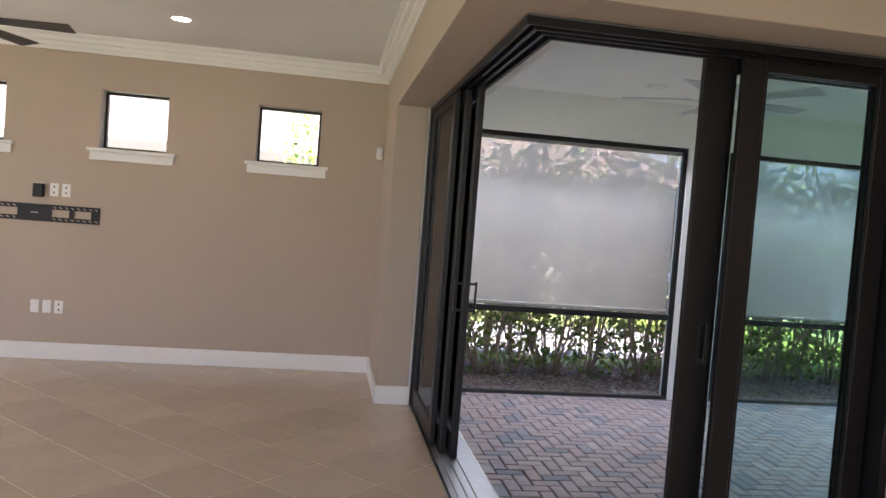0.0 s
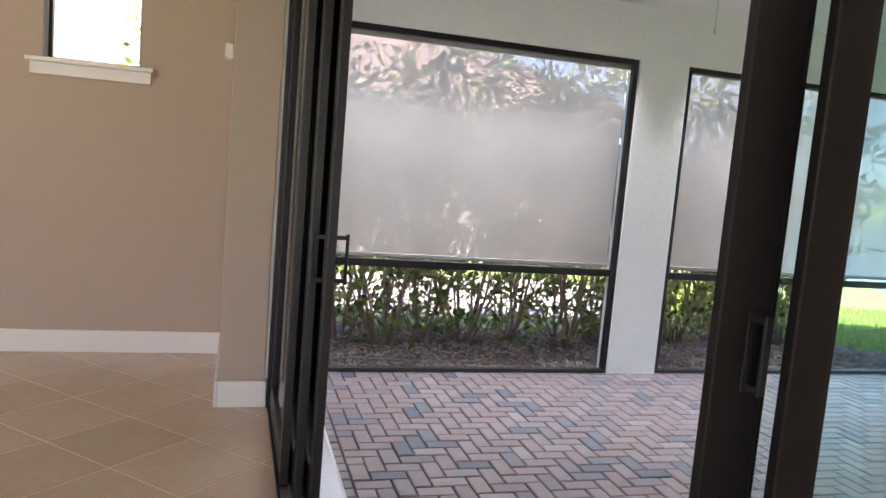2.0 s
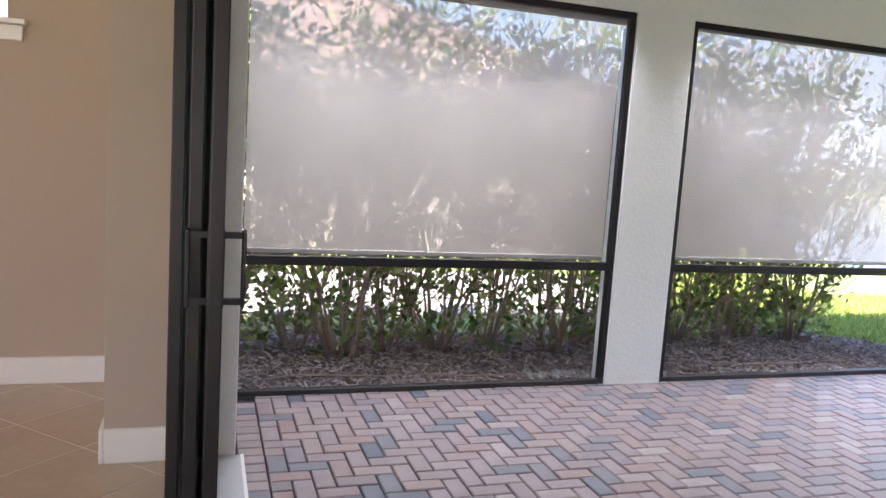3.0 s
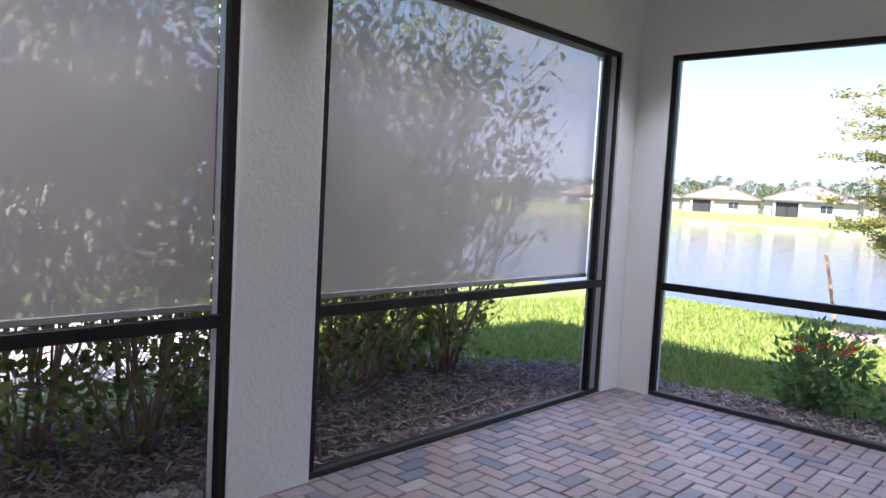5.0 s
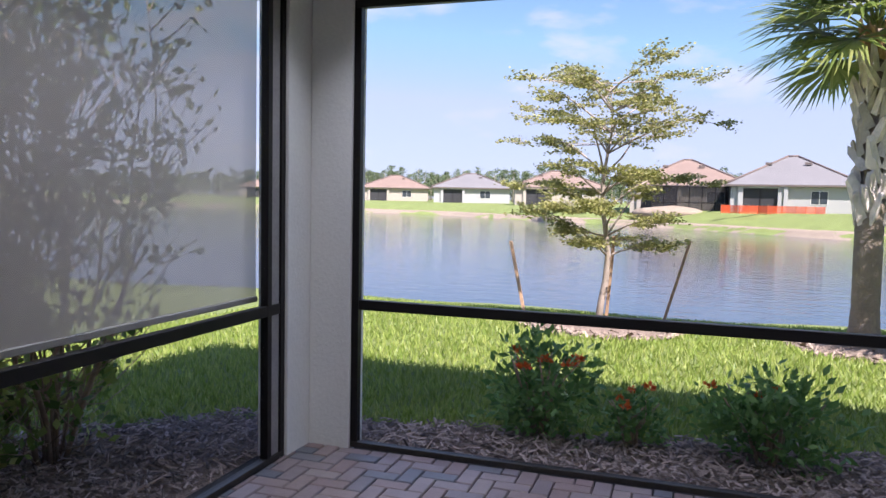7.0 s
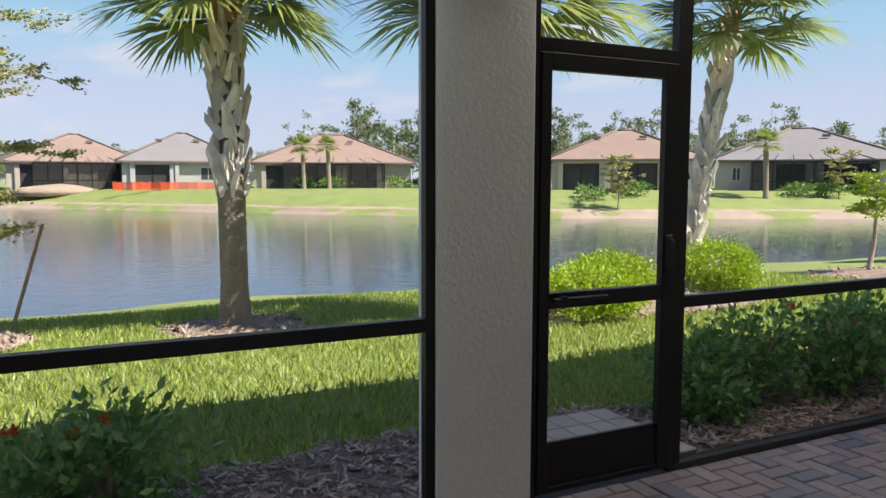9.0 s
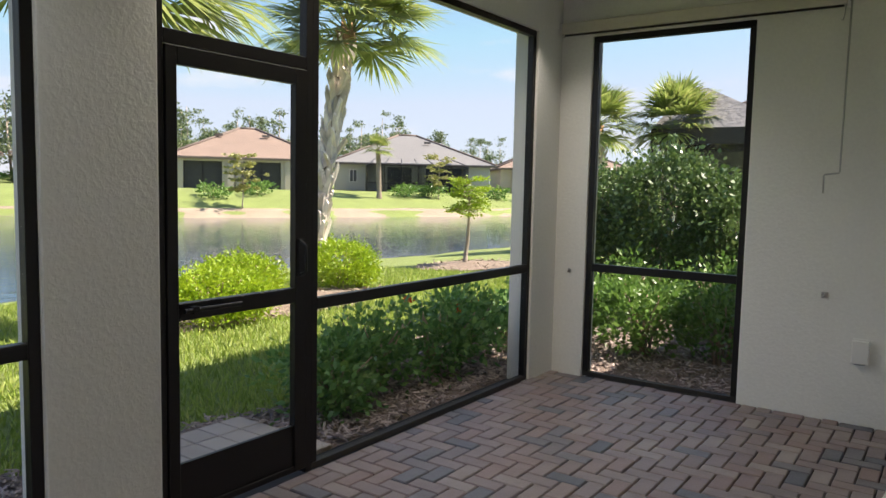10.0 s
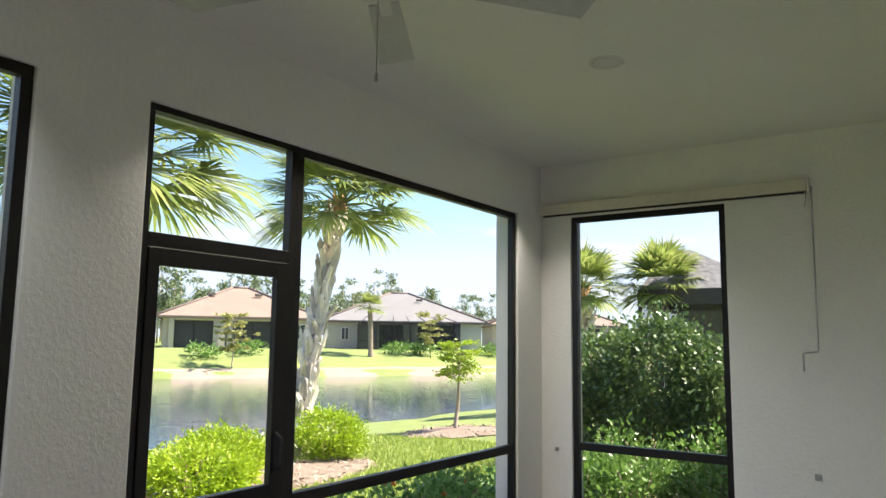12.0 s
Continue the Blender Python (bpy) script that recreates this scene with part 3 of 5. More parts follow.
# ---- sliding corner doors ----
def slider_panel(name, m, width, label, handles=(), st=0.09, st_far=0.09):
    """A sliding glass panel: x along its track, y its thickness, z up."""
    p = holder(name, m, label, "sliding door", "sliding door panels", "structure")
    h, th = 2.355, 0.036
    for a, b in ((0, st), (width - st_far, width)):
        part("stile", boxes(((a, -th / 2, 0), (b, th / 2, h)), bev=0.004), M_BRONZE, p)
    part("top_rail", boxes(((st, -th / 2 + 0.001, h - 0.08), (width - st_far, th / 2 - 0.001, h)), bev=0.004), M_BRONZE, p)
    part("bottom_rail", boxes(((st, -th / 2 + 0.001, 0), (width - st_far, th / 2 - 0.001, 0.14)), bev=0.004), M_BRONZE, p)
    for s in (-1, 1):
        part("glazing_bead", boxes(((st, s * th / 2 - 0.008 * s - 0.004, 0.14), (st + 0.012, s * th / 2 - 0.008 * s + 0.004, h - 0.08)), ((width - st_far - 0.012, s * th / 2 - 0.008 * s - 0.004, 0.14), (width - st_far, s * th / 2 - 0.008 * s + 0.004, h - 0.08))), M_BLACK, p)
    g = part("pane", boxes(((st - 0.01, -0.004, 0.13), (width - st_far + 0.01, 0.004, h - 0.09))), M_GLASS, p, "greenish tinted glass")
    g.visible_shadow = False
    for x, s in handles:
        bm = boxes(((x - 0.018, s * th / 2 - 0.003, 0.92), (x + 0.018, s * th / 2 + 0.003, 1.12)), bev=0.002)
        yy = s * (th / 2 + 0.05)
        for z in (0.935, 1.105):
            box(bm, (x - 0.008, min(s * th / 2, yy), z - 0.008), (x + 0.008, max(s * th / 2, yy), z + 0.008))
        box(bm, (x - 0.011, yy - 0.006, 0.92), (x + 0.011, yy + 0.006, 1.12), 0.003)
        part("handle", bm, M_BLACK, p, "black pull handle")
    return p


def build_sliders():
    zt, hz = Z_IN + 0.012, Z_SOFFIT
    # left leaves, stacked against the jamb
    for x, y0, y1, hd in ((0.855, 4.66, 5.685, ()), (0.905, 4.52, 5.665, ()), (0.957, 4.38, 5.645, ((0.06, -1), (0.06, 1)))):
        slider_panel("door_2", pose(x, y0, zt, 0, 0, 90), y1 - y0, "dark bronze sliding glass door leaf stacked open", hd)
    # right leaves, stacked against the far jamb
    for y, x0, x1, hd, near_stile, far_stile in ((3.10, 1.730, 2.655, ((0.10, 1), (0.10, -1)), 0.150, 0.05), (3.0, 1.866, 2.652, (), 0.108, 0.10)):
        slider_panel("door_3", pose(x0, y, zt), x1 - x0, "dark bronze sliding glass door leaf stacked open", hd, near_stile, far_stile)
    h = holder("door_track_head", (0, 0, 0), "dark bronze head track of the corner doors with several channels", "door track", kind="structure")
    lines = [0.83, 0.880, 0.932, 0.985]
    rows = [2.885, 2.955, 3.02, 3.085]
    for v, yy in zip(lines, rows):
        part("track_rib", boxes(((v - 0.009, yy, hz - 0.045), (v + 0.009, Y_JAMB, hz)), ((v - 0.009, yy - 0.009, hz - 0.044), (2.69, yy + 0.009, hz - 0.001))), M_BRONZE, h)
    part("track_roof", boxes(((0.82, 2.872, hz - 0.008), (1.0, Y_JAMB, hz - 0.003)), ((1.0, 2.872, hz - 0.009), (2.69, 3.12, hz - 0.004))), M_ALU_DARK, h, "grey channel bottoms")
    s = holder("door_track_sill", (0, 0, 0), "worn aluminium floor track of the corner doors", "door track", kind="structure")
    part("sill_plate", boxes(((0.82, 2.872, Z_IN - 0.004), (X_OUT + 0.02, Y_JAMB, Z_IN + 0.002)), ((X_OUT + 0.02, 2.872, Z_IN - 0.0035), (2.69, Y_OUT, Z_IN + 0.0025))), M_ALU, s)
    for v, yy in zip(lines, rows):
        part("sill_rib", boxes(((v - 0.005, yy, Z_IN + 0.002), (v + 0.005, Y_JAMB, Z_IN + 0.012)), ((v, yy - 0.005, Z_IN + 0.0025), (2.69, yy + 0.005, Z_IN + 0.0115))), M_BRONZE if v < 0.85 else M_ALU, s)
    j = holder("door_jamb", (0, 0, 0), "dark bronze side jambs of the corner doors", "door frame", kind="structure")
    part("jamb_left", boxes(((0.818, Y_JAMB - 0.03, Z_IN), (1.0, Y_JAMB, hz)), bev=0.003), M_BRONZE, j)
    part("jamb_right", boxes(((2.66, 2.875, Z_IN), (2.70, 3.13, hz)), bev=0.003), M_BRONZE, j)
    thing("door_sill_edge", boxes(((X_OUT + 0.02, Y_OUT, -0.02), (X_OUT + 0.035, Y_JAMB + 0.02, Z_IN - 0.004)), ((X_OUT + 0.02, Y_OUT, -0.02), (2.70, Y_OUT + 0.012, Z_IN - 0.004))), M_TRIM, "white painted concrete edge under the door sill", "sill", kind="structure")


M_ALU_DARK = mat("grey anodised channel", (0.22, 0.22, 0.22), 0.45, 0.7, var=0.1)


# ---- ground, water, far bank ----
def build_ground():
    xs = np.concatenate([np.arange(-40, 7, 4), np.arange(7, 34, 0.8), np.arange(34, 36, 1), np.arange(36, 100, 0.6), np.arange(100, 180, 2.0), np.geomspace(180, 3000, 14)])
    ys = np.concatenate([-np.geomspace(3000, 160, 12), np.arange(-150, -100, 4), np.arange(-100, -20, 1.2), np.arange(-20, 20, 0.8), np.arange(20, 150, 4), np.geomspace(160, 3000, 12)])
    bm = bmesh.new()
    g = [[bm.verts.new((x, y, (ground_z(x, y) if x > 8 else -0.06) if abs(y) < 400 and x < 400 else 0.5)) for y in ys] for x in xs]
    for i in range(len(xs) - 1):
        for j in range(len(ys) - 1):
            cx, cy = (xs[i] + xs[i + 1]) / 2, (ys[j] + ys[j + 1]) / 2
            if X_HOUSE - 11 < cx < 5.5 and -4 < cy < 6:
                continue
            f = bm.faces.new((g[i][j], g[i + 1][j], g[i + 1][j + 1], g[i][j + 1]))
            f.smooth = True
            fs = far_shore(cy)
            if near_shore(cy) + 0.2 < cx < fs - 1.2:
                f.material_index = 1
    o = thing("ground", bm, M_LAWN, "green lawn falling to a sandy lake bank", "lawn", kind="structure")
    o.data.materials.append(M_SAND)
    bm = bmesh.new()
    rows = []
    for y in np.arange(-150, 200, 0.7):
        f = far_shore(y) + 0.25 * noise.noise((y * 0.3, 0, 5))
        e = 0.45 * noise.noise((y * 0.22, 3, 0)) + 0.2 * noise.noise((y * 0.9, 7, 0))
        rows.append([bm.verts.new(p) for p in ((f - 1.4, y, WATER_Z - 0.3), (f - 0.2, y, WATER_Z + 0.04), (f + 0.7, y, WATER_Z + 0.42), (f + 1.05 + e, y, WATER_Z + 0.64 + 0.12 * e), (f + 1.6 + e, y, WATER_Z + 0.3))])
    for p, q in zip(rows, rows[1:]):
        for k in range(4):
            bm.faces.new((p[k], p[k + 1], q[k + 1], q[k])).smooth = True
    thing("shore", bm, M_SAND, "pale sandy strip along the far lake bank", "lake bank", kind="structure")
    thing("water", boxes(((12, -900, WATER_Z - 0.02), (240, 900, WATER_Z))), M_WATER, "still blue lake with light ripples", "lake", kind="structure")


build_shell()
build_lanai()
build_screens()
screen_door()
build_sliders()
build_ground()

# ---- indoor things ----
def wall_plate(x, z, label, name="outlet_plate", holes=True):
    p = holder(name, (x, Y_FAR, z), label, "wall plate", "wall plates")
    part("plate", boxes(((-0.036, -0.006, -0.058), (0.036, 0, 0.058)), bev=0.002), M_PLATE, p)
    if holes:
        for dz in (-0.025, 0.025):
            part("socket", boxes(((-0.006, -0.0075, dz - 0.008), (0.006, -0.006, dz + 0.008))), M_BLACK, p)


def build_indoor_things():
    wall_plate(-2.23, 1.73, "white power outlet plate on the tan wall")
    wall_plate(-2.33, 1.73, "white cable plate with a dark opening", "cable_plate")
    wall_plate(-2.24, 0.69, "white power outlet plate on the tan wall")
    wall_plate(-2.34, 0.69, "white cable plate on the tan wall", "cable_plate", False)
    wall_plate(-2.44, 0.69, "white blank plate on the tan wall", "blank_plate", False)
    d = holder("surge_adapter", (-2.45, Y_FAR, 1.715), "black plastic adapter plugged into the wall", "adapter")
    part("body", boxes(((-0.045, -0.05, -0.06), (0.045, -0.004, 0.06)), bev=0.008), M_BLACK, d)
    part("base_plate", boxes(((-0.04, -0.004, -0.062), (0.04, 0, 0.066)), bev=0.001), M_PLATE, d)
    # television wall bracket
    t = holder("television_bracket", (-2.48, Y_FAR, 1.52), "empty black steel television wall bracket with slots", "wall bracket")
    bm = boxes(((-0.54, -0.012, 0.033), (0.54, 0, 0.075)), ((-0.54, -0.012, -0.075), (0.54, 0, -0.033)), ((-0.54, -0.016, 0.069), (0.54, -0.012, 0.075)), ((-0.54, -0.016, -0.075), (0.54, -0.012, -0.069)))
    for x0, x1 in ((-0.54, -0.470), (-0.323, -0.287), (-0.140, 0.140), (0.287, 0.323), (0.470, 0.54)):
        box(bm, (x0, -0.012, -0.033), (x1, 0, 0.033))
    for sx in (-1, 1):
        for k in range(8):
            for sz in (-1, 1):
                q = boxes(((-0.014, -0.0135, -0.004), (0.014, -0.012, 0.004)), bev=0.0005)
                bmesh.ops.transform(q, matrix=pose(sx * (0.165 + 0.05 * k), 0, sz * 0.052, 0, 28, 0), verts=q.verts)
                part("slot", q, M_TAN, t)
    part("level_mark", boxes(((-0.03, -0.0145, -0.004), (0.03, -0.012, 0.004))), M_CHROME, t)
    part("plate", bm, M_BLACK, t)
    m = holder("motion_sensor", (0.51, Y_FAR, 2.30), "small white motion sensor high in the corner", "sensor")
    part("body", boxes(((-0.03, -0.05, -0.055), (0.03, 0, 0.055)), bev=0.012), M_PLATE, m)
    part("lens", boxes(((-0.022, -0.054, -0.045), (0.022, -0.05, -0.005)), bev=0.0015), M_TRIM, m)


def recessed_light(name, x, y, z, lit, label):
    r = holder(name, (x, y, z), label, "ceiling light", "recessed lights")
    bm = bmesh.new()
    n = 28
    prof = ((0.095, 0.0), (0.092, -0.008), (0.075, -0.011), (0.066, -0.004))
    rings = [[bm.verts.new((a * math.cos(6.2832 * k / n), a * math.sin(6.2832 * k / n), b)) for k in range(n)] for a, b in prof]
    for p, q in zip(rings, rings[1:]):
        for k in range(n):
            bm.faces.new((p[k], p[(k + 1) % n], q[(k + 1) % n], q[k])).smooth = True
    part("trim_ring", bm, M_FAN, r)
    part("lens", cyl(bmesh.new(), (0, 0, -0.004), (0, 0, 0.0), 0.066, seg=24), M_LAMP if z < 3.105 else M_LENS if lit else M_PLATE, r)


def ceiling_fan(name, x, y, z_ceiling, drop, turn, label, radius=0.66, blades=5, blade_paint=None):
    f = holder(name, pose(x, y, z_ceiling, 0, 0, turn), label, "ceiling fan", "ceiling fans")
    part("canopy", cyl(bmesh.new(), (0, 0, -0.06), (0, 0, 0), 0.035, 0.075, 20), M_FAN, f)
    part("rod", cyl(bmesh.new(), (0, 0, -drop + 0.09), (0, 0, -0.05), 0.013), M_FAN, f)
    bm = cyl(bmesh.new(), (0, 0, -drop - 0.02), (0, 0, -drop + 0.10), 0.115, 0.10, 24)
    cyl(bm, (0, 0, -drop - 0.075), (0, 0, -drop - 0.02), 0.055, 0.085, 20)
    part("motor", bm, M_FAN, f)
    for k in range(blades):
        a = radians(360 / blades * k)
        rot = Matrix.Rotation(a, 4, "Z") @ Matrix.Translation((0, 0, -drop)) @ Matrix.Rotation(radians(-9), 4, "X")
        bm = boxes(((0.20, -0.065, -0.004), (radius, 0.075, 0.004)), bev=0.003)
        for v in bm.verts:
            if v.co.x < 0.3:
                v.co.y *= 0.72
        bmesh.ops.transform(bm, matrix=rot, verts=bm.verts)
        part("blade", bm, blade_paint or M_FANBLADE, f)
        bm = boxes(((0.09, -0.02, -0.012), (0.27, 0.02, -0.004)), bev=0.002)
        bmesh.ops.transform(bm, matrix=rot, verts=bm.verts)
        part("blade_arm", bm, M_FAN, f)
    part("pull_chain", cyl(cyl(bmesh.new(), (0.03, 0, -drop - 0.30), (0.03, 0, -drop - 0.07), 0.002, seg=6), (0.03, 0, -drop - 0.325), (0.03, 0, -drop - 0.30), 0.005, seg=8), M_CHROME, f)


# ---- lanai things ----
def build_lanai_things():
    ceiling_fan("ceiling_fan", 2.78, 4.80, Z_LCEIL, 0.38, 10, "white five-blade ceiling fan with pull chain on the lanai", 0.70)
    ceiling_fan("ceiling_fan", 5.93, 2.87, Z_LCEIL, 0.36, -57, "white five-blade ceiling fan with pull chain on the lanai", 0.70)
    ceiling_fan("ceiling_fan", -2.32, 4.90, Z_INCEIL, 0.35, 0, "ceiling fan with dark blades in the living room", 0.72, blade_paint=M_FANDARK)
    recessed_light("recessed_light", -1.13, 5.79, Z_INCEIL, True, "lit recessed ceiling light with white ring")
    recessed_light("recessed_light", 2.98, 6.35, Z_LCEIL, False, "unlit white recessed ceiling light on the lanai")
    recessed_light("recessed_light", 5.98, 0.98, Z_LCEIL, False, "unlit white recessed ceiling light on the lanai")
    # rolled-up shade over the narrow opening
    s = holder("rolled_shade", (5.33, Y_E, 2.69), "cream cassette of a rolled-up sun shade", "roller shade")
    part("cassette", boxes(((0, 0, 0), (1.97, 0.085, 0.085)), bev=0.006), M_STUCCO_OUT, s)
    part("hem_bar", boxes(((0.02, 0.05, -0.014), (1.95, 0.066, -0.001)), bev=0.002), M_BRONZE_WORN, s)
    part("end_cap", boxes(((-0.012, -0.0, -0.012), (0, 0.09, 0.09)), bev=0.003), M_TRIM, s)
    part("end_cap", boxes(((1.97, -0.0, -0.012), (1.982, 0.09, 0.09)), bev=0.003), M_TRIM, s)
    c = holder("crank_rod", (5.31, Y_E + 0.05, 2.68), "thin grey crank rod hanging from the shade", "crank")
    part("rod", tube(bmesh.new(), [(0, 0, 0.04), (0, 0, -0.02), (0.005, 0, -1.04), (0.008, 0.002, -1.05), (0.09, 0.002, -1.06), (0.095, 0.002, -1.07), (0.092, 0.002, -1.18)], 0.006, 8), M_CHROME, c)
    part("hook", tube(bmesh.new(), [(0.03, 0.01, 0.02), (0.032, 0.02, -0.05), (0.04, 0.02, -0.09), (0.05, 0.02, -0.085)], 0.004, 6), M_CHROME, c)
    h = holder("rod_clip", (5.36, Y_E, 0.83), "small grey clip on the stucco wall", "clip")
    part("clip", tube(boxes(((-0.02, 0, -0.02), (0.02, 0.008, 0.02)), bev=0.003), [(0, 0.005, 0.0), (0.0, 0.03, -0.005), (-0.01, 0.035, 0.02)], 0.006), M_CHROME, h)
    o = holder("outdoor_outlet", (5.13, Y_E, 0.485), "white weatherproof outlet cover on the stucco wall", "outlet box")
    part("cover", boxes(((-0.05, 0, -0.075), (0.05, 0.055, 0.075)), bev=0.006), M_PLATE, o)
    part("hinge", cyl(bmesh.new(), (-0.045, 0.03, 0.08), (0.045, 0.03, 0.08), 0.006), M_PLATE, o)
    part("cord_slot", boxes(((-0.03, 0.01, -0.083), (0.03, 0.045, -0.075))), M_CHROME, o)
    c2 = holder("rod_clip", (7.2, Y_E, 0.84), "small grey clip on the stucco wall", "clip")
    part("clip", tube(boxes(((-0.015, 0, -0.015), (0.015, 0.008, 0.015)), bev=0.003), [(0, 0.005, 0.0), (0.0, 0.03, -0.005), (-0.01, 0.035, 0.02)], 0.005), M_CHROME, c2)
    # hose end left lying by the house wall
    v = holder("hose_valve", (4.83, -0.24, 0.0), "blue plastic hose valve standing on the pavers", "hose valve")
    part("body", cyl(cyl(bmesh.new(), (0, 0, 0.0), (0, 0, 0.09), 0.018, 0.014), (0, 0, 0.09), (0.0, 0.0, 0.125), 0.024, 0.02), mat("blue plastic", (0.03, 0.10, 0.35), 0.4), v)
    part("lever", boxes(((-0.006, -0.035, 0.125), (0.006, 0.035, 0.137)), bev=0.002), M_BLACK, v)
    part("pipe", cyl(bmesh.new(), (0.0, 0.02, 0.012), (0.06, 0.75, 0.012), 0.011), M_PLATE, v, "white plastic pipe")
    g = bmesh.new()
    for k in range(60):
        a, r = RND.uniform(0, 6.28), RND.uniform(0, 1) ** 0.5
        box(g, Vector((4.73 + 0.07 * r * math.cos(a), -0.12 + 0.20 * r * math.sin(a), 0.0)), Vector((4.74 + 0.07 * r * math.cos(a), -0.10 + 0.20 * r * math.sin(a), 0.012 + 0.01 * RND.random())))
    thing("leaf_litter", g, mat("dry brown litter", (0.16, 0.11, 0.04), 0.9, spread=0.4, island=True), "small heap of dry leaf litter on the pavers", "litter", kind="stuff")


# ---- plants ----
def rngn(seed):
    return np.random.default_rng(seed)


def shrub(name, x, y, z, rx, ry, h, seed, leaf, size, count, label, category="shrub", group="", stems=9, hollow=0.35, flowers=0, low=0.08, wide=0.5, clump=0.21, nc=26, scatter=0.25):
    """A bush: woody stems and a crown of leaves in uneven clumps."""
    r = rngn(seed)
    s = holder(name, (x, y, z), label, category, group)
    bm = bmesh.new()
    for k in range(stems):
        a = 6.283 * (k + r.uniform(-0.3, 0.3)) / stems
        q = r.uniform(0.25, 0.8)
        p = [(0.12 * rx * math.cos(a), 0.12 * ry * math.sin(a), -0.03)]
        for j in (1, 2, 3):
            f = j / 3
            p.append((rx * q * f * math.cos(a) + r.normal() * 0.02, ry * q * f * math.sin(a) + r.normal() * 0.02, h * 0.85 * f ** 0.8))
        tube(bm, p, [0.016, 0.012, 0.008, 0.004], 5)
    part("stems", bm, M_TWIG, s)
    cc = r.normal(size=(nc, 3))
    cc /= np.linalg.norm(cc, axis=1, keepdims=True)
    cc *= r.uniform(hollow, 1.0, (nc, 1)) ** 0.5
    cc = np.stack([cc[:, 0] * rx * 0.82, cc[:, 1] * ry * 0.82, h * (low + (1 - low) * (0.5 + 0.46 * cc[:, 2]))], 1)
    own = r.integers(0, nc, count)
    off = r.normal(size=(count, 3)) * np.array([rx, ry, h * 0.55]) * clump
    pos = cc[own] + off
    pos[:, 2] = np.maximum(pos[:, 2], 0.02)
    d = off + (pos - np.array([0, 0, h * 0.4])) * 0.5 + r.normal(size=(count, 3)) * scatter + np.array([0, 0, 0.08])
    mesh_part("foliage", leaf_mesh("foliage", pos, d, size, leaf, r, wide), s)
    for k in range(flowers):
        i = r.integers(0, count)
        c = np.array([pos[i][0] * 1.05 - 0.05, pos[i][1] * 1.05, max(pos[i][2], h * 0.72) + 0.05])
        n = 26
        v = r.normal(size=(n, 3))
        v[:, 2] = np.abs(v[:, 2])
        mesh_part("flower_head", leaf_mesh("flower_head", c + v * 0.012, v, 0.032, M_FLOWER, r, 0.8), s, "orange-red flower head")
    return s


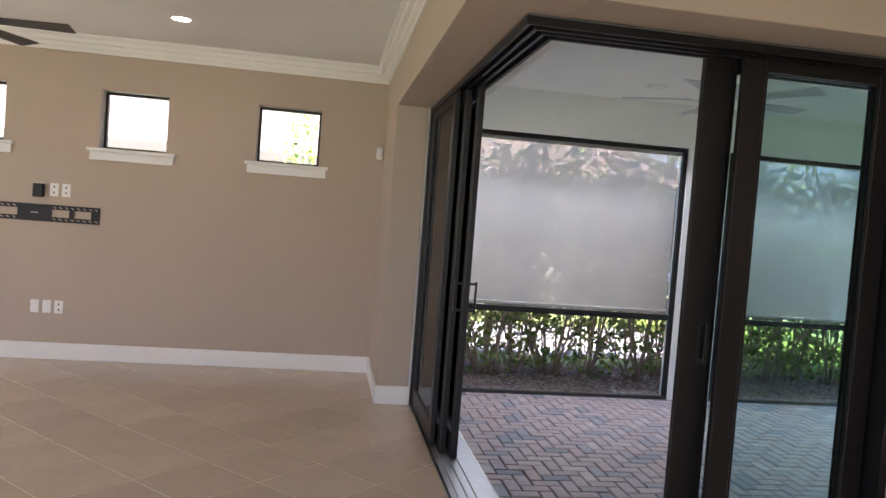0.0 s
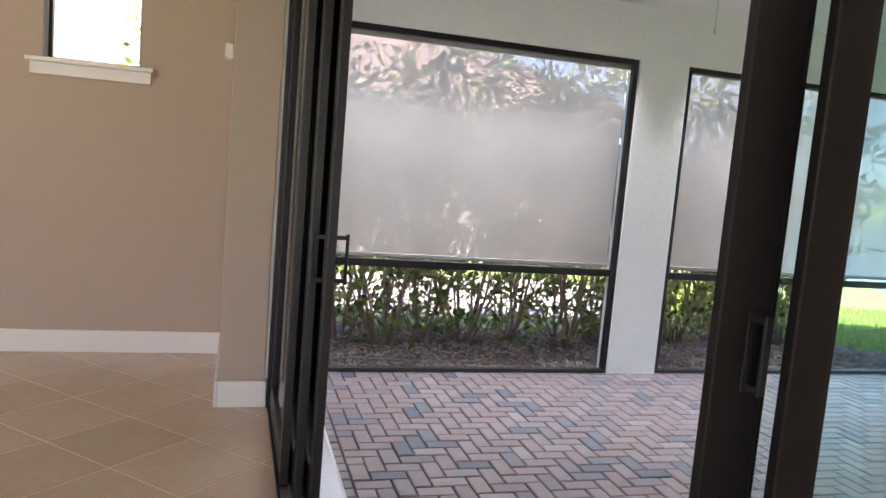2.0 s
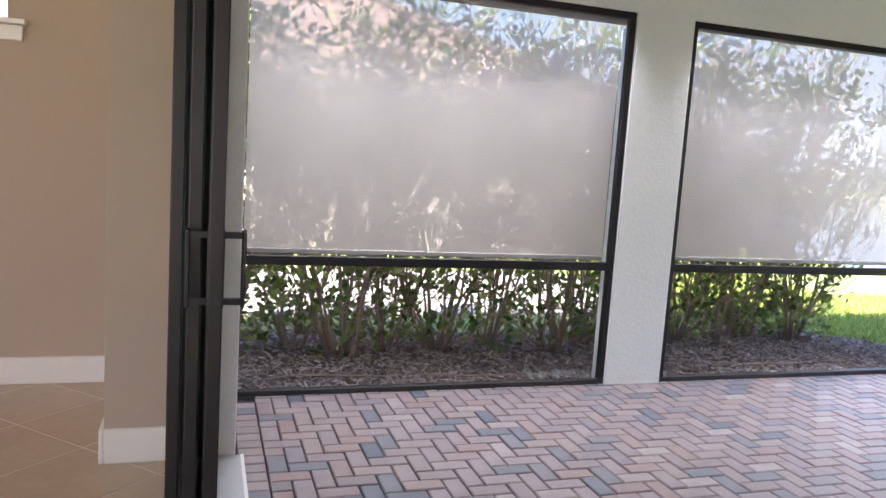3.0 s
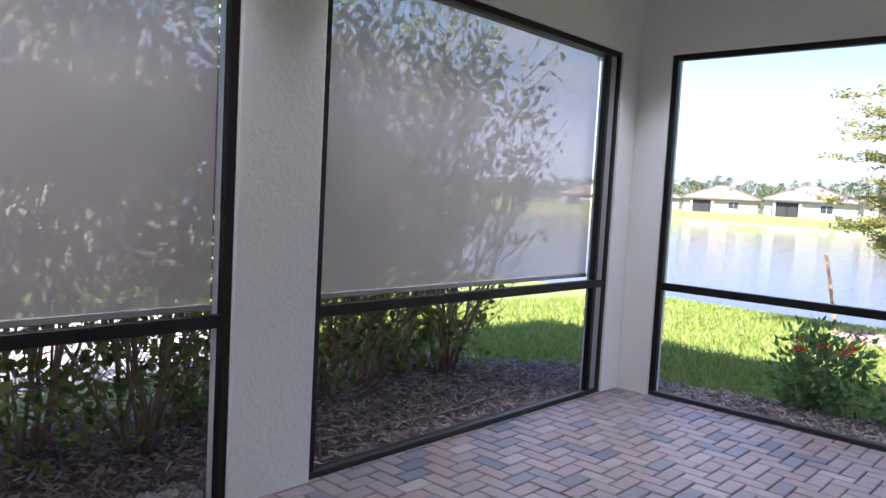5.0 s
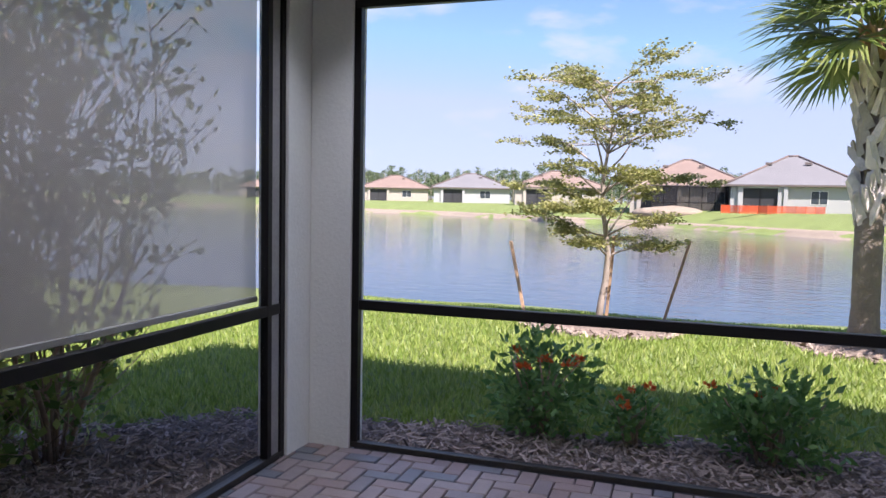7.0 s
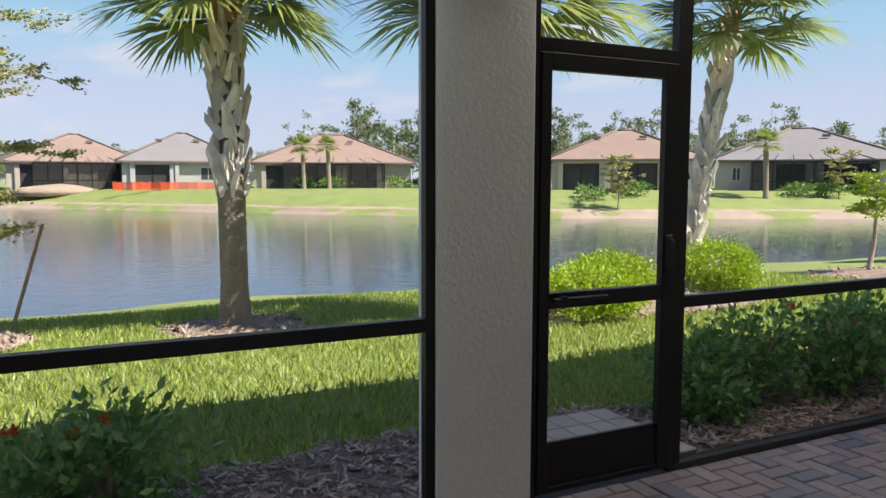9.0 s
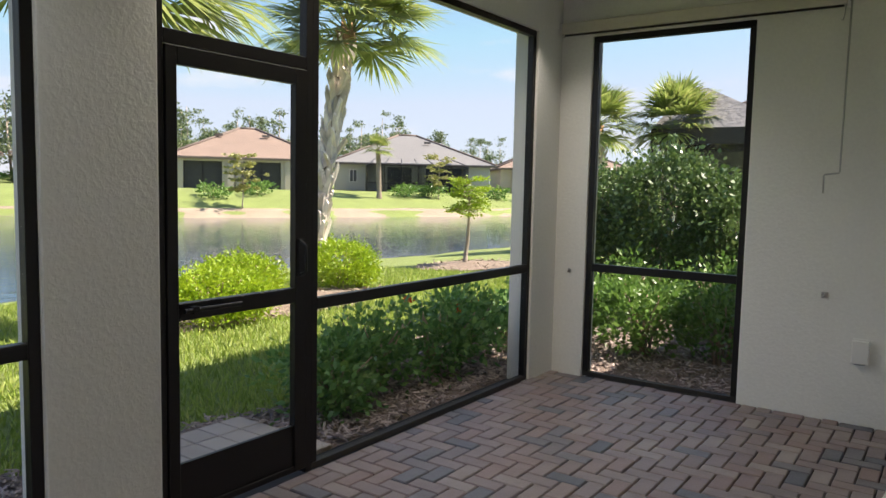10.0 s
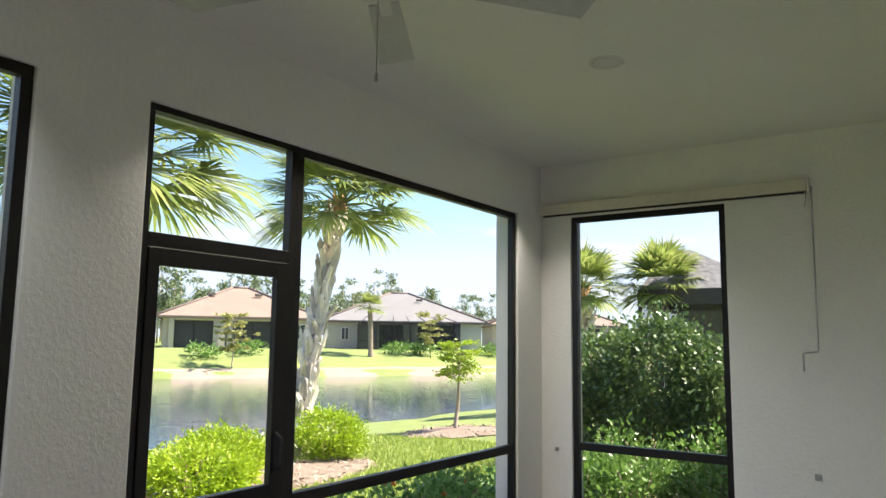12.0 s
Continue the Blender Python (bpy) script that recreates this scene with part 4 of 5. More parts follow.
def hedge_plant(x, y, seed, h):
    """One tall hedge shrub: a clump of arching bare stems, fine side twigs, leaves sparse below and thick above."""
    r = rngn(seed)
    s = holder("hedge_shrub", (x, y, -0.05), "tall leafy hedge shrub with bare brown stems below", "hedge shrub", "hedge beside the lanai")
    bm = bmesh.new()
    tips, dirs = [], []

    def jitter(k):
        return Vector((r.normal(), r.normal(), r.normal())) * k

    def leaves(a, q, n):
        for u in range(n):
            tips.append(a.lerp(q, r.uniform(0.25, 1.05)) + jitter(0.035))
            dirs.append((q - a).normalized() + jitter(0.75) + Vector((0, 0, 0.15)))

    n_stem = int(r.integers(9, 13))
    for k in range(n_stem):
        a = 6.283 * (k + r.uniform(-0.4, 0.4)) / n_stem
        lean = r.uniform(0.06, 0.36)
        out = Vector((math.cos(a), math.sin(a) * 0.55, 0))
        p = out * r.uniform(0.02, 0.10) + Vector((0, 0, -0.03))
        pts, top = [p.copy()], h * r.uniform(0.75, 1.0)
        bend = r.normal() * 0.12
        for j in range(9):
            f = (j + 1) / 9
            p = p + (out * lean * (1.5 - 1.1 * f) + Vector((bend * math.sin(f * 5), 0, 1))) * (top / 9) + Vector((r.normal() * 0.03, r.normal() * 0.025, 0))
            p.y = max(p.y, -0.50)
            pts.append(p.copy())
        w = r.uniform(0.009, 0.019)
        tube(bm, pts, [w * (1 - 0.085 * j) for j in range(10)], 6)
        for j in range(1, 10):
            upper = pts[j].z > 1.0
            for t in range(3 if upper else 2):
                a2 = a + r.uniform(-1.9, 1.9)
                reach = r.uniform(0.22, 0.55)
                b0 = pts[j - 1].lerp(pts[j], r.uniform(0, 1))
                q = b0 + Vector((math.cos(a2) * reach, math.sin(a2) * reach * 0.7, reach * r.uniform(0.1, 1.3)))
                q.y = max(q.y, -0.58)
                m = b0.lerp(q, 0.5) + Vector((0, 0, -0.04)) + jitter(0.02)
                tube(bm, [b0, m, q], [0.0055, 0.004, 0.0025], 4)
                if upper:
                    leaves(b0, q, int(r.integers(3, 8)))
                elif r.random() < 0.85:
                    leaves(m, q, int(r.integers(3, 8)))
                if r.random() < 0.7:
                    q2 = m + Vector((r.normal() * 0.22, r.normal() * 0.12, r.uniform(0.02, 0.28)))
                    q2.y = max(q2.y, -0.6)
                    tube(bm, [m, q2], [0.003, 0.0018], 3)
                    leaves(m, q2, int(r.integers(2, 6)) if upper else int(r.integers(1, 6)))
    for k in range(7):
        a = r.uniform(0, 6.283)
        q = Vector((math.cos(a) * r.uniform(0.15, 0.5), math.sin(a) * r.uniform(0.1, 0.35), r.uniform(0.15, 0.6)))
        m = q * 0.5 + Vector((0, 0, 0.08)) + jitter(0.04)
        tube(bm, [Vector((q.x * 0.15, q.y * 0.15, -0.03)), m, q], [0.006, 0.004, 0.002], 4)
        leaves(m, q, int(r.integers(2, 8)))
    for v in tips:
        v.y = max(v.y, -0.62)
    part("stems", bm, M_TWIG, s)
    mesh_part("foliage", leaf_mesh("foliage", np.array([tuple(v) for v in tips]), np.array([tuple(v) for v in dirs]), 0.078, M_HEDGE, r, 0.62), s)


def palm(name, x, y, z, h, lean, frond, seed, label, boots=True, count=38, thick=0.20, bare=0.42):
    """A cabbage palm: ringed trunk, cut leaf bases, fan leaves."""
    r = rngn(seed)
    p = holder(name, (x, y, z), label, "palm tree", "palms")
    n = 64
    pts = [Vector((lean[0] * (k / n) ** 1.4, lean[1] * (k / n) ** 1.4, h * k / n - 0.05)) for k in range(n + 1)]
    rad = [thick * (1.30 - 0.30 * min(1, k / n * 7)) * (0.89 + 0.025 * r.random() + 0.03 * (k % 2)) * (0.74 if boots and k / n > bare + 0.05 else 1.0) for k in range(n + 1)]
    part("trunk", tube(bmesh.new(), pts, rad, 18), M_BARK, p)
    if boots:
        bm = bmesh.new()
        fibre = bmesh.new()
        rows = int(h * (1 - bare) / 0.15)
        for j in range(rows):
            f = bare + (1 - bare) * j / rows
            k = f * n
            c = pts[int(k)].lerp(pts[min(n, int(k) + 1)], k - int(k))
            young = f > 1 - 0.45 / h
            for i in range(6):
                if r.random() < 0.08:
                    continue
                a = 6.283 * (i + 0.5 * (j % 2)) / 6 + r.normal() * 0.14
                out = Vector((math.cos(a), math.sin(a), 0))
                side = Vector((-math.sin(a), math.cos(a), 0))
                slant = side * r.normal() * 0.09
                tilt = r.uniform(0.25, 0.8) if not young else r.uniform(0.1, 0.4)
                L, w = r.uniform(0.18, 0.34), r.uniform(0.028, 0.050)
                b0 = c + out * thick * 0.66
                tip = b0 + out * L * tilt * 0.62 + Vector((0, 0, L)) + slant
                fork = r.uniform(0.03, 0.09)
                v = [(fibre if young else bm).verts.new(q) for q in (b0 + side * w * 1.9, b0 - side * w * 1.9, b0 + out * 0.06 - Vector((0, 0, 0.05)), tip + side * w * 0.75 + Vector((0, 0, fork * r.random())), tip - side * w * 0.75 + Vector((0, 0, fork * r.random())), tip + out * 0.035 - Vector((0, 0, 0.03)))]
                for q in ((0, 1, 4, 3), (1, 2, 5, 4), (2, 0, 3, 5), (3, 4, 5)):
                    (fibre if young else bm).faces.new([v[i2] for i2 in q])
        part("fibre_sheath", fibre, M_FIBRE, p, "rusty brown young leaf sheaths")
        part("leaf_bases", bm, M_BOOT, p, "grey cut leaf bases")
    top = pts[-1]
    stalk = bmesh.new()
    P, F = [], []
    for k in range(count):
        a = 2.39996 * k + r.normal() * 0.15
        u = (k + 0.5) / count
        el = radians(82 - 100 * u) + r.normal() * 0.08
        out = Vector((math.cos(a) * math.cos(el), math.sin(a) * math.cos(el), math.sin(el)))
        L = frond * r.uniform(0.40, 0.52)
        hub = top + out * L + Vector((0, 0, -0.10 * L))
        tube(stalk, [top + Vector((0, 0, -0.05)), top + out * L * 0.55 + Vector((0, 0, 0.02)), hub], [0.018, 0.012, 0.008], 5)
        fw = (out + Vector((0, 0, -0.25))).normalized()
        sd = fw.cross(Vector((0, 0, 1))).normalized()
        nm = sd.cross(fw).normalized()
        m = 44
        for i in range(m):
            t = (i / (m - 1) - 0.5) * 2
            ang = t * 1.75
            d = (fw * math.cos(ang) + sd * math.sin(ang) + nm * (0.10 * abs(t) + r.normal() * 0.05)).normalized()
            ll = frond * (0.62 - 0.18 * abs(t)) * r.uniform(0.85, 1.1)
            w = d.cross(nm).normalized() * 0.019
            b, c1 = hub, hub + d * ll * 0.6
            c2 = hub + d * ll + Vector((0, 0, -0.22 * ll * r.uniform(0.2, 1.0)))
            i0 = len(P)
            P += [b + w * 0.5, b - w * 0.5, c1 + w * 1.3, c1 - w * 1.3, c2]
            F += [(i0, i0 + 1, i0 + 3, i0 + 2), (i0 + 2, i0 + 3, i0 + 4)]
    part("stalks", stalk, M_FROND, p)
    me = bpy.data.meshes.new("fronds")
    me.from_pydata([tuple(v) for v in P], [], F)
    me.materials.append(M_FROND)
    mesh_part("fronds", me, p)


def open_tree(name, x, y, z, h, spread, seed, label, leaves=9000, size=0.055, first=0.30, leaf=None, tiers=9):
    """A young tree with airy, layered branches."""
    r = rngn(seed)
    s = holder(name, (x, y, z), label, "tree", "lawn trees")
    bm = bmesh.new()
    n = 10
    tr = [Vector((0.05 * math.sin(k * 0.8), 0.05 * math.cos(k * 1.1), h * k / n - 0.04)) for k in range(n + 1)]
    tube(bm, tr, [0.055 - 0.0048 * k for k in range(n + 1)], 9)
    pos, drs = [], []
    for k in range(tiers):
        f = first + (0.98 - first) * k / (tiers - 1)
        base = tr[int(f * n)].lerp(tr[min(n, int(f * n) + 1)], f * n - int(f * n))
        for b in range(4):
            a = 2.39996 * (k * 4 + b) + r.normal() * 0.25
            L = spread * (1.0 - 0.22 * max(0.0, f - 0.5)) * r.uniform(0.35, 1.2)
            rise = r.uniform(0.10, 0.55)
            pts = [base + Vector((math.cos(a + 0.12 * j * r.normal()) * L * j / 5, math.sin(a + 0.12 * j * r.normal()) * L * j / 5, L * rise * math.sin(1.9 * j / 5))) for j in range(6)]
            tube(bm, pts, [0.020 * (1 - 0.5 * f), 0.014, 0.011, 0.008, 0.006, 0.003], 5)
            for j in range(2, 6):
                for t in range(5):
                    a2 = a + r.uniform(-1.3, 1.3)
                    q = pts[j] + Vector((math.cos(a2), math.sin(a2), r.uniform(-0.15, 0.35))) * r.uniform(0.10, 0.34) * (0.6 + 0.4 * spread)
                    tube(bm, [pts[j], q], [0.004, 0.002], 3)
                    m = max(2, int(leaves / (tiers * 4 * 20) * (1.5 if f < 0.5 else 0.9)))
                    for u in range(m):
                        g = pts[j].lerp(q, r.uniform(0.2, 1.1))
                        pos.append((g.x + r.normal() * 0.05, g.y + r.normal() * 0.05, g.z + r.normal() * 0.018))
                        drs.append((math.cos(a2) + r.normal() * 0.7, math.sin(a2) + r.normal() * 0.7, r.normal() * 0.35 + 0.1))
    part("trunk", bm, M_TRUNK, s)
    mesh_part("crown", leaf_mesh("crown", np.array(pos), np.array(drs), size, leaf or M_TREELEAF, r, 0.6), s)
    return s


def stake(x, y, z, top, label="raw timber stake leaning beside a young tree"):
    s = holder("tree_stake", (x, y, z), label, "stake", "tree stakes")
    bm = boxes(((-0.022, -0.022, -0.12), (0.022, 0.022, 1)), bev=0.004)
    d = Vector(top) - Vector((x, y, z))
    for v in bm.verts:
        v.co = Vector((v.co.x, v.co.y, 0)) + d * v.co.z
    part("post", bm, M_STAKE, s)


def bed(name, cx, cy, rx, ry, seed, label, chips=900):
    """A round bed of bark mulch with loose chips."""
    r = rngn(seed)
    bm = bmesh.new()
    n = 40
    ring = [bm.verts.new((cx + rx * math.cos(6.283 * k / n) * r.uniform(0.9, 1.08), cy + ry * math.sin(6.283 * k / n) * r.uniform(0.9, 1.08), ground_z(cx + rx * math.cos(6.283 * k / n), cy + ry * math.sin(6.283 * k / n)) + 0.02)) for k in range(n)]
    c = bm.verts.new((cx, cy, ground_z(cx, cy) + 0.09))
    for k in range(n):
        bm.faces.new((ring[k], ring[(k + 1) % n], c))
    thing(name, bm, M_PALEMULCH, label, "mulch", kind="stuff")
    a, q = r.uniform(0, 6.283, chips), r.uniform(0, 1, chips) ** 0.5
    chip_field("mulch_chips", cx + rx * q * np.cos(a), cy + ry * q * np.sin(a), 0.06, r, M_PALECHIP, "pale weathered bark chips under a tree")


M_PALEMULCH = mat("pale dry mulch", (0.24, 0.18, 0.135), 0.95, var=0.3, scale=5, fine=50, bump=0.8, bump_scale=40, dist=0.03)
M_PALECHIP = mat("pale bark chip", (0.31, 0.245, 0.19), 0.9, var=0.2, spread=0.4, island=True)


def chip_field(name, xs, ys, size, r, material, label, z=None):
    """Loose bark chips, far too many to count."""
    n = len(xs)
    zs = np.array([ground_z(a, b) for a, b in zip(xs, ys)]) + 0.025 if z is None else np.full(n, z)
    a = r.uniform(0, 6.283, n)
    L, W = size * r.uniform(0.5, 1.6, n), size * r.uniform(0.14, 0.4, n)
    t1, t2 = r.normal(size=n) * 0.35, r.normal(size=n) * 0.35
    ux, uy = np.cos(a), np.sin(a)
    c = np.stack([xs, ys, zs + r.uniform(0.0, 0.03, n)], 1)
    u = np.stack([ux, uy, t1], 1) * L[:, None]
    w = np.stack([-uy, ux, t2], 1) * W[:, None]
    k = np.array([0, 0, 1.0]) * 0.008
    v = np.stack([c - u - w * 0.6, c - u * 0.8 + w, c + u - w, c + u * 0.9 + w * 0.7, c + k - u * 0.7, c + k + u * 0.7], 1).reshape(-1, 3)
    i = np.arange(n)[:, None] * 6
    f = np.concatenate([i + np.array([[q]]).reshape(1, -1) for q in ((0, 2, 5), (0, 5, 4), (2, 3, 5), (3, 1, 4), (3, 4, 5), (1, 0, 4))], 0)
    me = bpy.data.meshes.new(name)
    me.from_pydata(v.tolist(), [], f.tolist())
    me.materials.append(material)
    tagged(new(name, me), label, "mulch", kind="stuff")


def in_bed(x, y):
    """Whether a spot lies in the mulch round the lanai; the edge wanders."""
    e = 0.05 * math.sin(y * 4.1 + x * 1.7) + 0.03 * math.sin(y * 11 - x * 7)
    if 7.5 < x < 8.38 and 1.42 < y < 2.56:
        return False
    if y < Y_E - 0.2:
        return x < 9.1 + e
    if y > 7.0:
        return x < float(np.interp(y, [7.0, 7.9, 8.3, 9.0], [8.02, 7.78, 7.45, 6.9])) + e and y < 8.95 + e
    return x < float(np.interp(y, [-1.1, 0.3, 1.0, 1.8, 2.8, 4.4, 4.9, 5.9, 6.5, 7.0], [8.7, 8.62, 8.35, 8.5, 8.52, 8.48, 8.36, 8.15, 8.07, 8.02])) + e


def build_plants():
    r = rngn(3)
    # mulch beds round the lanai
    for nm, lo, hi in (("mulch_bed", (X_OUT - 6, Y_S + 0.2), (7.9, 9.0)), ("mulch_bed_lake", (X_L + 0.2, -1.1), (8.8, Y_S + 0.2)), ("mulch_bed_south", (4.6, -4.4), (9.2, Y_E - 0.2))):
        xs, ys = np.linspace(lo[0], hi[0], 60), np.linspace(lo[1], hi[1], 60)
        bm = bmesh.new()
        g = [[bm.verts.new((a, b, -0.035 + 0.018 * noise.noise((a * 5, b * 5, 0)) + 0.012 * noise.noise((a * 14, b * 14, 2)) - 0.05 * (not in_bed(a, b)))) for b in ys] for a in xs]
        for i in range(59):
            for j in range(59):
                if in_bed(xs[i], ys[j]) or in_bed(xs[i + 1], ys[j + 1]):
                    bm.faces.new((g[i][j], g[i + 1][j], g[i + 1][j + 1], g[i][j + 1])).smooth = True
        bmesh.ops.delete(bm, geom=[v for v in bm.verts if not v.link_faces], context="VERTS")
        thing(nm, bm, M_MULCH, "dark brown bark mulch bed round the lanai", "mulch", kind="stuff")
    for n, x0, x1, y0, y1 in ((11000, 0.6, 7.9, Y_S + 0.22, 9.0), (9000, X_L + 0.22, 8.7, -1.0, Y_S + 0.3), (4000, 4.7, 9.0, -3.2, Y_E - 0.22)):
        cx, cy = r.uniform(x0, x1, n), r.uniform(y0, y1, n)
        ok = np.array([in_bed(a, b) for a, b in zip(cx, cy)])
        chip_field("mulch_chips", cx[ok], cy[ok], 0.029, r, M_CHIP, "loose brown bark chips", -0.03)
    # irrigation line and rubble left in the bed
    hose = holder("drip_hose", (1.3, 7.5, -0.015), "thin brown irrigation hose lying on the mulch", "hose")
    run = [Vector((0.28 * k, 0.06 * math.sin(k * 0.7) + 0.03 * math.sin(k * 1.9) + 0.09 * (k > 10), 0.012 * math.sin(k * 1.3) + 0.012)) for k in range(20)]
    part("tube", tube(bmesh.new(), run, 0.009, 8), M_TWIG, hose)
    rubble = bmesh.new()
    for k in range(46):
        c = Vector((r.uniform(3.25, 3.74), r.uniform(7.36, 7.52), -0.02 + r.uniform(0, 0.03)))
        q = bmesh.ops.create_icosphere(rubble, subdivisions=1, radius=r.uniform(0.012, 0.032), matrix=Matrix.Translation(c))
        for v in q["verts"]:
            v.co += Vector((r.normal(), r.normal(), r.normal())) * 0.005
    thing("rubble", rubble, M_CONC, "pale stone rubble in the corner of the mulch bed", "rubble", kind="stuff")
    # hedge along the north side
    x = 0.55
    k = 0
    while x < 7.15:
        hedge_plant(x, 8.25 + r.normal() * 0.13, 40 + k, 2.85 + r.normal() * 0.15 - (0.45 if x > 6.7 else 0))
        x += 0.50 + r.normal() * 0.06
        k += 1
    for x, s in ((-0.15, 4),):
        shrub("tall_bush", x, 10.6, -0.06, 0.75, 0.6, 2.9 + 0.15 * s, 70 + s, M_LIME, 0.06, 1100, "tall green bush outside the high windows", "bush", "bushes outside")
    # flowering bushes by the wide lake screen
    shrub("flower_bush", 8.12, 5.85, -0.05, 0.36, 0.38, 0.66, 11, M_DARKLEAF, 0.075, 1500, "green leafy bush with orange-red flowers", "flower bush", "flower bushes", flowers=8)
    shrub("flower_bush", 8.10, 5.25, -0.05, 0.2, 0.22, 0.36, 12, M_DARKLEAF, 0.06, 500, "low green bush with orange-red flowers", "flower bush", "flower bushes", flowers=4)
    shrub("flower_bush", 8.10, 4.45, -0.05, 0.36, 0.42, 0.52, 13, M_DARKLEAF, 0.07, 1500, "green leafy bush with a few orange flowers", "flower bush", "flower bushes", flowers=3)
    for i, (y, h) in enumerate(((0.95, 0.50), (0.35, 0.62), (-0.25, 0.66), (-0.85, 0.60), (-1.5, 0.5), (-2.2, 0.46))):
        shrub("leafy_shrub", 8.05 + 0.1 * (i % 2), y, -0.05, 0.42, 0.42, h, 90 + i, M_DARKLEAF, 0.07, 1500, "dark green leafy shrub in the mulch bed", "shrub", "shrubs beside the screen door", flowers=2 if i in (2, 3) else 0)
    for i, (x, y, h) in enumerate(((7.7, -2.2, 0.66), (7.0, -2.1, 0.70), (6.3, -2.2, 0.70), (5.6, -2.5, 0.66), (8.4, -3.2, 0.66), (6.7, -3.6, 0.75), (7.6, -3.7, 0.75))):
        shrub("low_shrub", x, y, -0.05, 0.50, 0.45, h, 110 + i, M_MIDLEAF, 0.07, 1700, "low bright green shrub with small leaves", "shrub", "low shrubs outside the end wall")
    for i, (x, y, h, rx) in enumerate(((8.75, -5.7, 1.85, 0.75), (7.9, -5.4, 2.05, 0.85), (7.15, -5.4, 1.72, 0.62), (6.3, -5.5, 1.5, 0.6))):
        shrub("round_bush", x, y, -0.06, rx, 0.8, h, 130 + i, M_GLOSSLEAF, 0.066, 15000, "large dense round bush with glossy leaves", "bush", "round bushes", hollow=0.9, low=0.02, clump=0.12, nc=130, wide=0.68, scatter=0.75)
    # yellow-green shrubs on the lawn
    for i, (x, y, rr, h) in enumerate(((11.4, -0.75, 0.62, 0.62), (12.2, -1.75, 0.55, 0.70), (11.9, -1.3, 0.5, 0.6), (12.6, -4.1, 0.58, 0.72))):
        shrub("lime_shrub", x, y, ground_z(x, y), rr, rr, h, 150 + i, M_LIME, 0.052, 8000, "rounded yellow-green shrub on the lawn", "shrub", "lime shrubs", hollow=0.8, low=0.02, clump=0.16, nc=60)
    bed("mulch_bed_lime", 12.1, -1.7, 1.15, 2.6, 5, "mulch bed under yellow-green shrubs", 700)
    # palms
    palm("palm_tree", 12.95, 2.97, ground_z(12.95, 2.97), 3.75, (0.03, 0.03), 1.50, 21, "cabbage palm with smooth lower trunk and cut leaf bases above", thick=0.165)
    palm("palm_tree", 13.4, -4.25, ground_z(13.4, -4.25), 4.3, (-0.12, -0.72), 1.72, 22, "leaning cabbage palm with shaggy trunk", bare=0.05, thick=0.125)
    palm("palm_tree", 11.7, 0.35, ground_z(11.7, 0.35), 3.75, (0.0, -0.1), 1.75, 23, "cabbage palm beside the lanai", count=34)
    palm("palm_tree", 12.7, -14.5, -0.3, 3.5, (0.2, 0.2), 1.5, 24, "cabbage palm behind the round bushes", count=30, thick=0.16)
    palm("palm_tree", 11.1, -15.0, -0.3, 3.5, (-0.2, 0.1), 1.5, 25, "cabbage palm behind the round bushes", count=30, thick=0.16)
    bed("mulch_bed_palm", 12.9, 2.97, 0.8, 0.8, 6, "round mulch bed under a palm", 500)
    # staked young tree
    open_tree("young_tree", 13.6, 6.04, ground_z(13.6, 6.04), 3.3, 1.35, 31, "young layered tree with small olive leaves, staked", 27000, 0.046)
    bed("mulch_bed_tree", 13.1, 6.0, 0.95, 1.05, 7, "pale mulch ring under the young tree", 700)
    stake(13.35, 7.05, ground_z(13.4, 7.0), (13.84, 7.41, 0.92))
    stake(14.3, 5.25, ground_z(14.3, 5.2), (14.89, 4.92, 0.96))
    stake(13.75, 6.0, ground_z(13.7, 6.0), (13.8, 5.93, 1.05))
    open_tree("young_tree", 13.0, -8.3, ground_z(13.0, -8.3), 1.75, 0.42, 32, "thin young tree with a small round crown", 3500, 0.06, 0.62, M_LIME, 5)
    bed("mulch_bed_sapling", 13.0, -8.3, 1.0, 1.3, 8, "pale mulch ring under a thin young tree", 300)
    # path stone outside the screen door
    s = holder("door_stoop", (7.95, 2.0, -0.052), "small brick paver stoop outside the screen door", "stoop")
    for i in range(4):
        for j in range(7):
            part("brick", boxes(((-0.42 + i * 0.205 + 0.003, -0.56 + j * 0.16 + 0.003, 0), (-0.42 + (i + 1) * 0.205 - 0.003, -0.56 + (j + 1) * 0.16 - 0.003, 0.055)), bev=0.006), M_PALEPAVER, s)
    thing("pavement", boxes(((-9, 9.75, -0.12), (6.1, 12.6, -0.03)), bev=0.01), M_CONC, "pale concrete walk beyond the hedge", "pavement", kind="structure")
    # lawn blades near the lanai
    n = 125000
    x = 7.95 + 7.6 * r.uniform(0, 1, n) ** 1.25
    y = r.uniform(-7, 11, n)
    keep = ~((np.hypot((x - 13.1) / 0.92, (y - 6.0) / 1.0) < 1) | (np.hypot(x - 12.9, y - 2.97) < 0.76) | (np.hypot((x - 12.1) / 1.1, (y + 1.7) / 2.5) < 1))
    keep &= np.array([not in_bed(a, b) for a, b in zip(x, y)]) & ~((x < 8.4) & (y > 1.4) & (y < 2.58))
    x, y = x[keep], y[keep]
    zz = np.array([ground_z(a, b) for a, b in zip(x, y)])
    d = np.stack([r.normal(size=len(x)) * 0.45, r.normal(size=len(x)) * 0.45, np.ones(len(x))], 1)
    me = leaf_mesh("lawn_grass", np.stack([x, y, zz], 1), d, 0.085, M_BLADE, r, 0.17)
